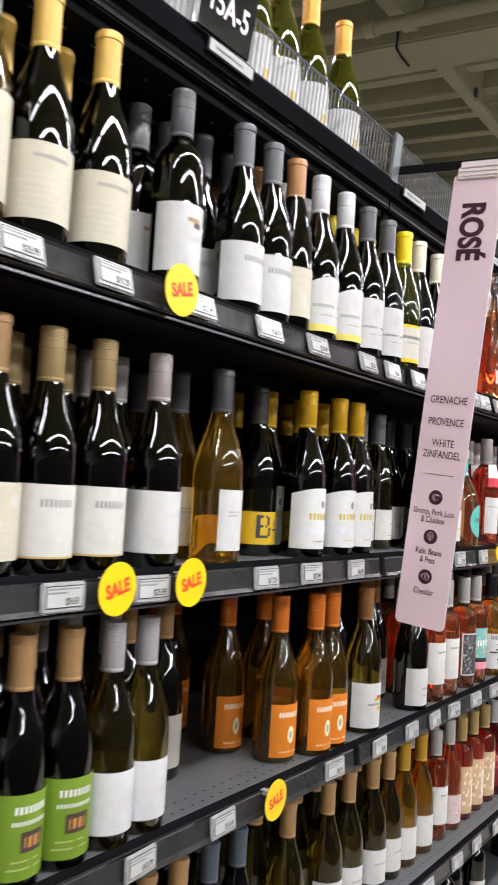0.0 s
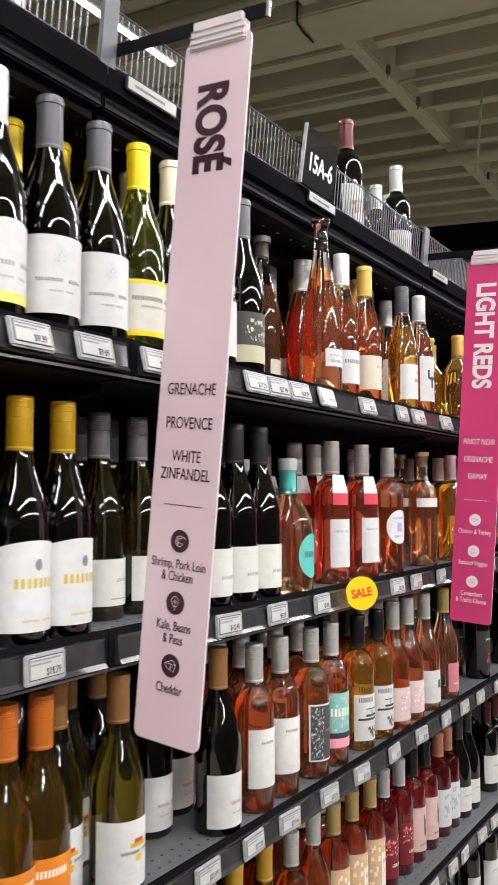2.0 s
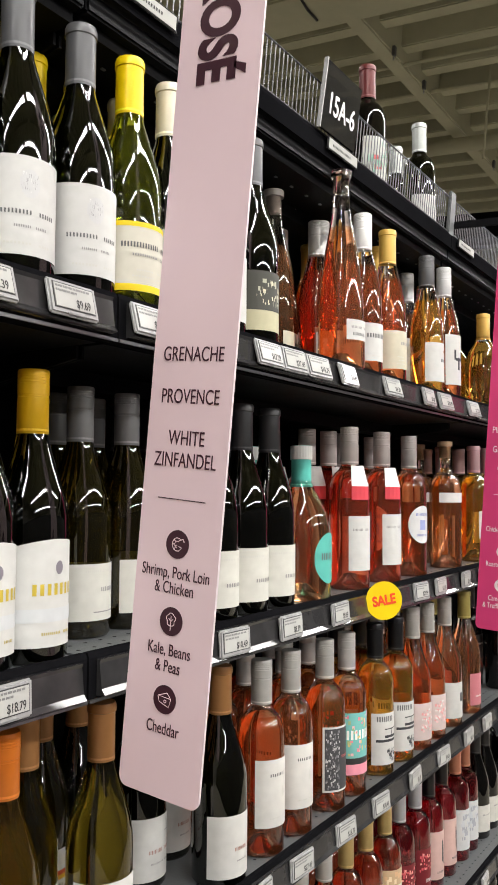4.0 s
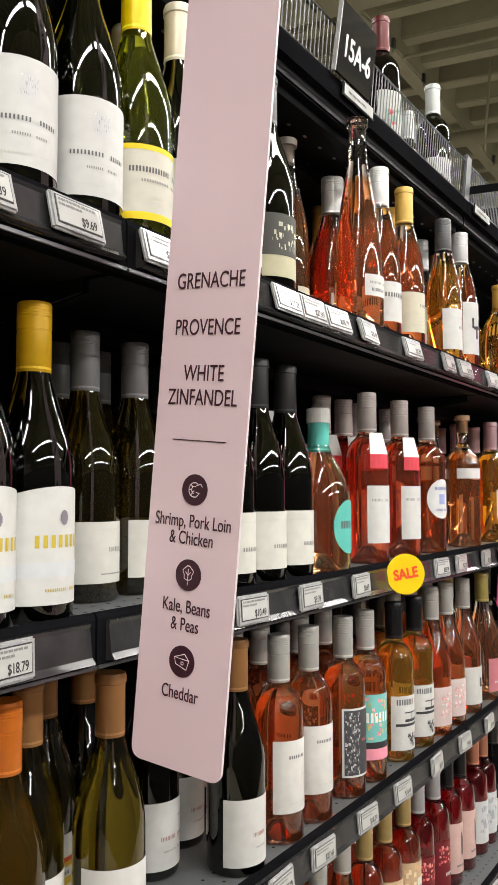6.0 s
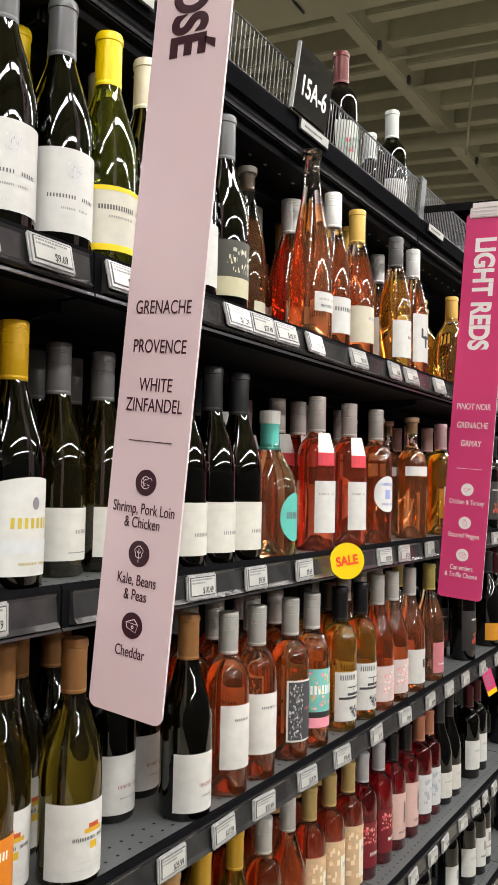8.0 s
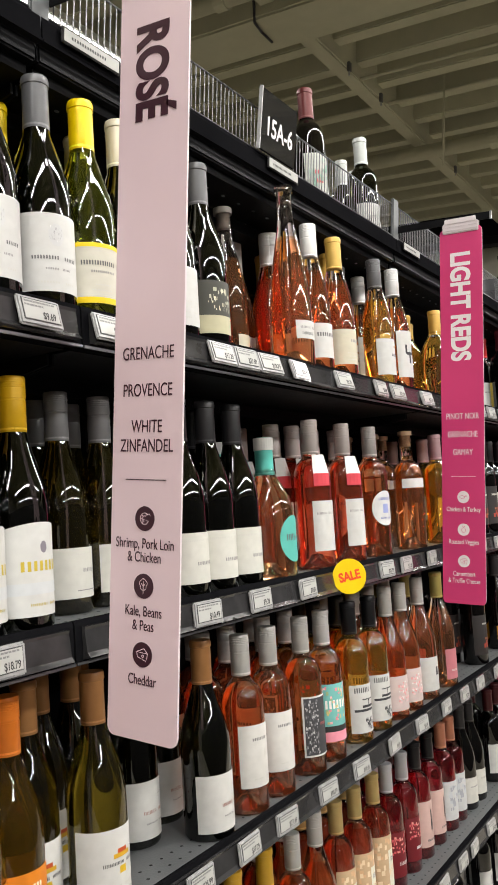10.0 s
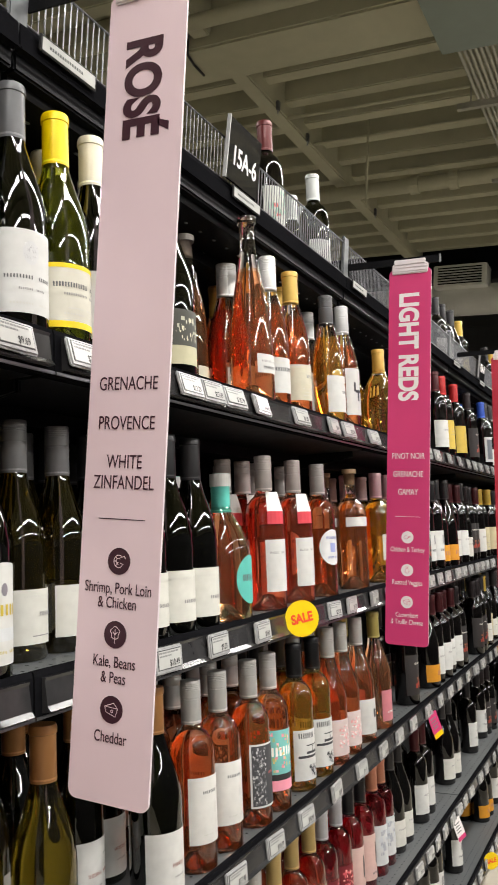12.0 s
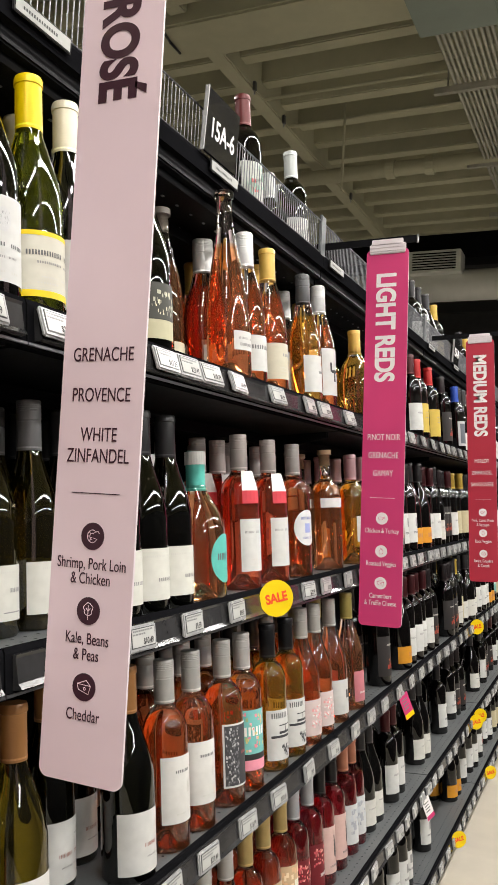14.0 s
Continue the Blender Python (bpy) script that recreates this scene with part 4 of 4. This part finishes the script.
    "kend": ("burgundy", "olive", BROWN, "foil", ((0.8, 0.79, 0.76), 0.02, 0.115, 88, -8, 0, words_art(0.5, 0.06, 0.3, 0.74, INK, 12) + [(0.47, 0.6, 0.66, 0.72, (0.5, 0.08, 0.02)), (0.42, 0.65, 0.6, 0.66, (0.6, 0.35, 0.02)), (0.49, 0.58, 0.38, 0.48, (0.65, 0.42, 0.02))] + lines_art(FAINT, 2)), "olive wine bottle with brown capsule and white leaf-crest label"),
    "grand": ("burgundy", "dark", BROWN, "foil", ((0.78, 0.77, 0.74), 0.022, 0.11, 84, -4, 0, words_art(0.42, 0.08, 0.35, 0.72, (0.35, 0.1, 0.06), 9, 0.45) + words_art(0.25, 0.035, 0.38, 0.7, INK2, 10) + words_art(0.72, 0.03, 0.6, 0.85, INK2, 6)), "dark wine bottle with brown capsule and white script label"),
    "edna": ("bordeaux", "rose", (0.56, 0.55, 0.53), "screw", ((0.8, 0.78, 0.74), 0.045, 0.15, 62, -12, 0, words_art(0.74, 0.06, 0.3, 0.95, INK, 7) + [(0.6, 0.62, 0.42, 0.58, FAINT), (0.65, 0.66, 0.42, 0.55, FAINT)] + lines_art(FAINT, 1)), "rose bottle with grey screw cap and tall white label"),
    "black_art": ("bordeaux", "rose", (0.56, 0.55, 0.53), "screw", ((0.78, 0.77, 0.74), 0.035, 0.15, 48, -20, 0, [(0.06, 0.94, 0.03, 0.97, (0.05, 0.05, 0.055))] + speckle_art(5, 150, [(0.2, 0.2, 0.21), (0.5, 0.5, 0.5), (0.12, 0.12, 0.13)], 0.08, 0.55, 0.04, 0.96, 0.045) + words_art(0.5, 0.06, 0.6, 0.9, (0.5, 0.03, 0.03), 3)), "rose bottle with black filigree label"),
    "el": ("bordeaux", "rose", (0.6, 0.58, 0.57), "screw", ((0.22, 0.6, 0.56), 0.04, 0.155, 70, -14, 0, [(0, 1, 0.0, 0.17, (0.8, 0.3, 0.38)), (0, 1, 0.17, 0.27, (0.03, 0.03, 0.03))] + words_art(0.55, 0.2, 0.2, 0.9, (0.8, 0.78, 0.74), 4, 0.25) + speckle_art(8, 50, [(0.75, 0.25, 0.3), (0.8, 0.45, 0.45), (0.3, 0.42, 0.2), (0.6, 0.5, 0.2)], 0, 1, 0.3, 1, 0.07)), "rose bottle with turquoise and pink floral label"),
    "band": ("bordeaux", "orange", BLACK, "foil", (WHITE, 0.022, 0.125, 70, -16, 0, words_art(0.82, 0.14, 0.12, 0.98, INK, 8, 0.25) + [(0.1, 0.9, 0.44, 0.49, INK), (0.3, 0.75, 0.52, 0.57, INK), (0.48, 0.5, 0.57, 0.7, INK), (0.3, 0.7, 0.68, 0.7, INK)] + speckle_art(12, 22, [INK, (0.3, 0.3, 0.3)], 0.35, 0.65, 0.05, 0.35, 0.08)), "orange-pink rose bottle with black capsule and ink-drawn label"),
    "floral": ("burgundy", "rose", (0.54, 0.52, 0.5), "screw", ((0.76, 0.62, 0.6), 0.03, 0.11, 70, -12, 0, speckle_art(9, 50, [(0.7, 0.3, 0.3), (0.5, 0.4, 0.38), WHITE, (0.75, 0.5, 0.5)], 0.25, 0.75, 0.2, 0.9, 0.08)), "rose bottle with grey cap and pink floral label"),
    "house": ("burgundy", "salmon", (0.56, 0.55, 0.53), "screw", (WHITE, 0.03, 0.115, 70, -12, 0, [(0.5, 0.6, 0.45, 0.7, INK), (0.6, 0.75, 0.45, 0.55, INK2)] + lines_art(FAINT, 2)), "salmon rose bottle with grey cap and white sketch label"),
    "pinklab": ("burgundy", "salmon", (0.4, 0.33, 0.1), "foil", ((0.7, 0.24, 0.28), 0.03, 0.11, 38, -15, 0, words_art(0.25, 0.08, 0.3, 0.8, WHITE, 5)), "salmon rose bottle with olive capsule and pink label"),
    # shelf d
    "plain_tan": ("burgundy", "olive", TAN, "foil", ((0.78, 0.77, 0.73), 0.03, 0.11, 85, -8, 0, words_art(0.55, 0.08, 0.35, 0.7, INK2, 5) + lines_art(FAINT, 2)), "olive wine bottle with tan capsule and white label"),
    "amber_y": ("burgundy", "amber", (0.62, 0.36, 0.03), "foil", ((0.78, 0.77, 0.73), 0.03, 0.11, 80, -8, 0, lines_art(FAINT, 3)), "amber wine bottle with gold capsule and white label"),
    "steel_b": ("burgundy", "dark", (0.1, 0.13, 0.17), "foil", (WHITE, 0.03, 0.11, 80, -8, 0, lines_art(FAINT, 3)), "dark wine bottle with blue-grey capsule"),
    "coral": ("bordeaux", "pink", (0.5, 0.36, 0.14), "foil", ((0.72, 0.5, 0.3), 0.02, 0.16, 75, -5, 0, speckle_art(21, 50, [(0.78, 0.62, 0.42), (0.66, 0.42, 0.24)], 0, 1, 0, 1, 0.1) + [(0.45, 0.85, 0.12, 0.75, (0.72, 0.7, 0.58))] + words_art(0.55, 0.1, 0.52, 0.78, INK2, 4)), "red-pink rose bottle with patterned tan label"),
    "orla": ("bordeaux", "crimson", (0.5, 0.5, 0.53), "foil", ((0.2, 0.012, 0.02), 0.03, 0.14, 60, -5, 0, speckle_art(31, 40, [(0.6, 0.1, 0.12), (0.75, 0.35, 0.3)], 0.1, 0.9, 0.45, 1, 0.07) + words_art(0.25, 0.1, 0.35, 0.85, WHITE, 5)), "crimson rose bottle with grey capsule and speckled label"),
    "darl": ("bordeaux", "crimson", BLACK, "foil", ((0.75, 0.5, 0.45), 0.03, 0.15, 70, -5, 0, [(0.48, 0.53, 0.35, 0.8, INK), (0.55, 0.58, 0.3, 0.7, INK)] + words_art(0.12, 0.06, 0.3, 0.75, INK, 6)), "crimson bottle with black capsule and pink figure label"),
    "copper": ("bordeaux", "crimson", (0.5, 0.2, 0.12), "foil", ((0.72, 0.72, 0.72), 0.03, 0.14, 75, -5, 0, speckle_art(41, 30, [(0.5, 0.52, 0.55), (0.35, 0.36, 0.4)], 0.2, 0.85, 0.2, 0.95, 0.12)), "crimson bottle with copper capsule and grey sketch label"),
    # reds
    "red_white_label": ("bordeaux", "red", (0.06, 0.008, 0.011), "foil", (WHITE, 0.03, 0.125, 80, -5, 0, words_art(0.6, 0.08, 0.3, 0.7, INK2, 5) + lines_art(FAINT, 3)), "dark red wine bottle with maroon capsule and white label"),
    "red_black_cap": ("bordeaux", "red", (0.015, 0.013, 0.015), "foil", (WHITE, 0.03, 0.13, 78, -5, 0, words_art(0.3, 0.1, 0.3, 0.7, INK, 5) + [(0.42, 0.58, 0.55, 0.85, INK2)]), "dark red wine bottle with black capsule and white label"),
    "red_burg": ("burgundy", "red", (0.03, 0.028, 0.03), "foil", ((0.76, 0.74, 0.68), 0.03, 0.105, 80, -5, 0, words_art(0.6, 0.08, 0.3, 0.7, INK2, 5) + lines_art(FAINT, 3)), "dark red wine bottle with black capsule and cream label"),
    "red_dark_label": ("bordeaux", "red", (0.02, 0.014, 0.016), "foil", ((0.03, 0.025, 0.025), 0.03, 0.15, 80, -5, 0, words_art(0.75, 0.06, 0.3, 0.75, (0.6, 0.58, 0.52), 5) + speckle_art(51, 14, [(0.35, 0.05, 0.03), (0.3, 0.12, 0.05)], 0.3, 0.8, 0.1, 0.5, 0.12)), "dark red wine bottle with black label"),
    "red_yellow": ("bordeaux", "red", (0.4, 0.02, 0.02), "foil", ((0.7, 0.5, 0.08), 0.03, 0.135, 80, -5, 0, lines_art(INK2, 3, 0.5)), "dark red wine bottle with red capsule and yellow label"),
    "red_orange": ("burgundy", "red", (0.03, 0.028, 0.03), "foil", ((0.75, 0.32, 0.02), 0.03, 0.085, 85, -5, 0, words_art(0.35, 0.35, 0.35, 0.65, (0.4, 0.12, 0.02), 2)), "dark red wine bottle with orange band label"),
    "red_teal": ("bordeaux", "red", (0.03, 0.028, 0.03), "foil", ((0.2, 0.5, 0.48), 0.04, 0.15, 75, -5, 0, words_art(0.5, 0.2, 0.2, 0.8, WHITE, 5) + [(0, 1, 0.0, 0.12, (0.1, 0.08, 0.08))]), "dark red wine bottle with turquoise label"),
    "red_flower": ("bordeaux", "red", (0.12, 0.02, 0.02), "foil", ((0.7, 0.72, 0.66), 0.03, 0.14, 75, -5, 0, speckle_art(61, 24, [(0.6, 0.12, 0.12), (0.3, 0.5, 0.4)], 0.1, 0.9, 0.3, 1, 0.13)), "dark red wine bottle with floral label"),
    "red_blue_cap": ("bordeaux", "red", (0.03, 0.08, 0.4), "foil", ((0.6, 0.6, 0.6), 0.03, 0.14, 70, -5, 0, [(0.12, 0.88, 0.1, 0.9, (0.12, 0.13, 0.15))]), "dark red wine bottle with blue capsule and framed label"),
    "red_gold_cap": ("bordeaux", "red", (0.55, 0.36, 0.06), "foil", ((0.62, 0.54, 0.34), 0.03, 0.13, 78, -5, 0, lines_art(INK2, 4)), "dark red wine bottle with gold capsule and tan label"),
    "green_white": ("burgundy", "green", (0.7, 0.34, 0.04), "foil", ((0.8, 0.79, 0.77), 0.03, 0.125, 88, -5, 0, rings_art(0.5, 0.35, 0.1, (0.6, 0.42, 0.05)) + words_art(0.7, 0.05, 0.3, 0.7, FAINT, 7)), "yellow-green wine bottle with orange capsule and white label"),
    "green_silver": ("bordeaux", "dark", (0.5, 0.52, 0.5), "foil", (WHITE, 0.03, 0.12, 80, -5, 0, lines_art(FAINT, 3)), "dark green bottle with silver capsule"),
}
BUILT = {}


REAR = []


def put_bottle(kind, x, y, z, yaw=None, rear=False):
    yaw = random.uniform(-9, 9) if yaw is None else yaw
    foot = x + 0.295 * math.sin(radians(LEAN))
    m = pose(foot, y, z - (FRONT - foot) * SLOPE + 0.0008, 0, -LEAN, 0) @ pose(0, 0, 0, 0, 0, yaw)
    if rear and kind in BUILT:
        REAR.append((kind, m))
    elif kind in BUILT:
        copy_thing(BUILT[kind], m)
    else:
        BUILT[kind] = make_bottle(TYPES[kind])
        BUILT[kind].matrix_basis = m


def join_rear():
    """The bottles behind the front ones, too many to count, as one mesh."""
    verts, faces, index, mats, start = [], [], [], [], 0
    for kind, m in REAR:
        for ob in BUILT[kind].children_recursive:
            me = ob.data
            slots = []
            for mt in me.materials:
                if mt not in mats:
                    mats.append(mt)
                slots.append(mats.index(mt))
            verts += [tuple(m @ v.co) for v in me.vertices]
            for p in me.polygons:
                faces.append([start + v for v in p.vertices])
                index.append(slots[p.material_index])
            start += len(me.vertices)
    me = bpy.data.meshes.new("bottles_behind")
    me.from_pydata(verts, [], faces)
    for mt in mats:
        me.materials.append(mt)
    me.polygons.foreach_set("material_index", index)
    me.polygons.foreach_set("use_smooth", [True] * len(faces))
    tagged(new("bottles_behind", me), "rows of wine bottles standing behind the front ones", "bottles", kind="stuff")


def facing(kind, y, level, x=-0.737, deep=3):
    """A front bottle and those of its kind behind it."""
    for k in range(deep):
        put_bottle(kind, x - 0.088 * k + (random.uniform(-0.006, 0.006) if k else 0), y + (random.uniform(-0.008, 0.008) if k else 0), SHELF[level], rear=k > 0 or y > 5.6)


ROW_A = [("creamy", 0.565), ("imag", 0.652), ("imag", 0.753), ("duck", 0.906), ("went", 1.058), ("went", 1.141), ("ram", 1.215), ("ferr", 1.300), ("ferr", 1.395), ("stag", 1.486), ("stag", 1.577), ("sono", 1.660), ("ivory", 1.736), ("ivory", 1.845), ("drawn", 1.932), ("crem", 2.320), ("merg", 2.435), ("deco", 2.650), ("antler", 2.761), ("squat", 3.059), ("red_white_label", 3.735), ("red_yellow", 3.840), ("red_yellow", 4.050), ("red_dark_label", 4.300), ("red_blue_cap", 4.620)]
for kind, y in ROW_A:
    facing(kind, y, "a", deep=1 if kind == "stag" else 3 if y > 0.8 else 2)
for kind, x, y in (("tall", -0.726, 2.208), ("sono", -0.83, 1.59), ("sono", -0.83, 1.5), ("pale_cork", -0.815, 2.125), ("red_white", -0.83, 2.312), ("duck", -0.83, 0.98), ("merg", -0.8, 2.53), ("squat", -0.86, 3.17), ("merg", -0.84, 2.9)):
    put_bottle(kind, x, y, SHELF["a"])

ROW_B = [("crest", 0.640), ("simi", 0.727), ("simi", 0.819), ("whitecap", 0.934), ("turned", 1.088), ("daou", 1.356), ("daou", 1.475), ("daou", 1.550), ("lac_dark", 1.885), ("lac_dark", 1.965), ("lac_dark", 2.045), ("teal", 2.150), ("stell", 2.335), ("stell", 2.485), ("french", 2.630), ("bow", 2.860), ("blush", 3.080), ("blush", 3.200)]
for kind, y in ROW_B:
    facing(kind, y, "b")
for kind, x, y in (("bee", -0.8, 1.285), ("bee", -0.81, 1.19), ("lac", -0.8, 1.687), ("lac", -0.8, 1.776), ("lac", -0.88, 1.72), ("lac", -0.885, 1.8), ("whitecap", -0.83, 0.88), ("stell", -0.82, 2.41), ("stell", -0.85, 2.56), ("bow", -0.84, 2.95)):
    put_bottle(kind, x, y, SHELF["b"])

ROW_C = [("hess", 0.660), ("hess", 0.745), ("hess", 0.828), ("bogle", 0.912), ("bogle", 0.985), ("copp", 1.49), ("copp", 1.552), ("kend", 1.706), ("grand", 1.966), ("edna", 2.084), ("edna", 2.179), ("black_art", 2.305), ("el", 2.396), ("band", 2.530), ("band", 2.638), ("floral", 2.736), ("floral", 2.830), ("house", 2.950), ("pinklab", 3.100), ("red_dark_label", 3.410)]
for kind, y in ROW_C:
    if kind in ("copp", "kend", "grand"):
        put_bottle(kind, -0.737, y, SHELF["c"])
    else:
        facing(kind, y, "c", -0.737)
for kind, x, y in (("grass", -0.86, 1.165), ("grass", -0.87, 1.08), ("copp", -0.95, 1.24), ("copp", -0.87, 1.37), ("copp", -0.765, 1.4), ("copp", -0.87, 1.5), ("kend", -0.79, 1.63), ("kend", -0.86, 1.72), ("kend", -0.95, 1.66), ("grand", -0.83, 1.89), ("grand", -0.87, 1.8), ("grand", -0.95, 1.9), ("grand", -0.86, 1.99), ("copp", -1.02, 1.38), ("kend", -1.03, 1.76)):
    put_bottle(kind, x, y, SHELF["c"])

ROW_D = [("plain_tan", 1.116), ("plain_tan", 1.2), ("steel_b", 1.29), ("steel_b", 1.38), ("plain_tan", 1.56), ("plain_tan", 1.729), ("plain_tan", 1.83), ("plain_tan", 1.955), ("plain_tan", 2.045), ("amber_y", 2.14), ("amber_y", 2.25), ("edna", 2.36), ("floral", 2.46), ("coral", 2.56), ("coral", 2.66), ("coral", 2.765), ("orla", 2.85), ("orla", 2.955), ("darl", 3.05), ("darl", 3.15), ("copper", 3.26), ("copper", 3.34), ("red_burg", 3.44), ("red_burg", 3.53)]
for kind, y in ROW_D:
    facing(kind, y, "d", -0.778)

REDS = ["red_dark_label", "red_black_cap", "red_dark_label", "red_white_label", "red_black_cap", "red_burg", "red_dark_label", "red_burg", "red_orange", "red_flower", "red_gold_cap", "red_black_cap", "red_teal", "red_white_label"]


def fill(level, ya, yb, x, deep, gap=0.0):
    """Facings of two or three like bottles, side by side."""
    y = ya
    while y < yb:
        kind = random.choice(REDS)
        for _ in range(random.choice((1, 1, 2, 2, 3))):
            if random.random() > gap:
                facing(kind, y, level, x + random.uniform(-0.012, 0.012), deep)
            y += random.uniform(0.086, 0.1)
        if random.random() < gap:
            y += random.uniform(0.06, 0.2)


fill("a", 4.75, 7.5, -0.737, 2)
fill("b", 3.36, 7.5, -0.737, 2)
fill("c", 3.6, 7.5, -0.737, 2, 0.12)
fill("d", 3.72, 7.5, -0.778, 2, 0.35)
fill("base", 1.6, 7.5, -0.77, 2, 0.34)

for y in (0.93, 1.02, 1.11, 1.2, 1.3, 1.425):
    put_bottle("green_white", -0.815, y, SHELF["top"])
for kind, y in (("green_silver", 2.765), ("red_black_cap", 4.1), ("red_black_cap", 4.22), ("red_burg", 4.38), ("red_gold_cap", 4.55), ("red_black_cap", 5.2), ("red_gold_cap", 5.4)):
    put_bottle(kind, -0.83, y, SHELF["top"])
for kind, y in (("green_silver", 2.86), ("green_silver", 2.95), ("red_flower", 2.45)):
    put_bottle(kind, -0.93 if kind == "green_silver" else -0.82, y, SHELF["top"])
join_rear()
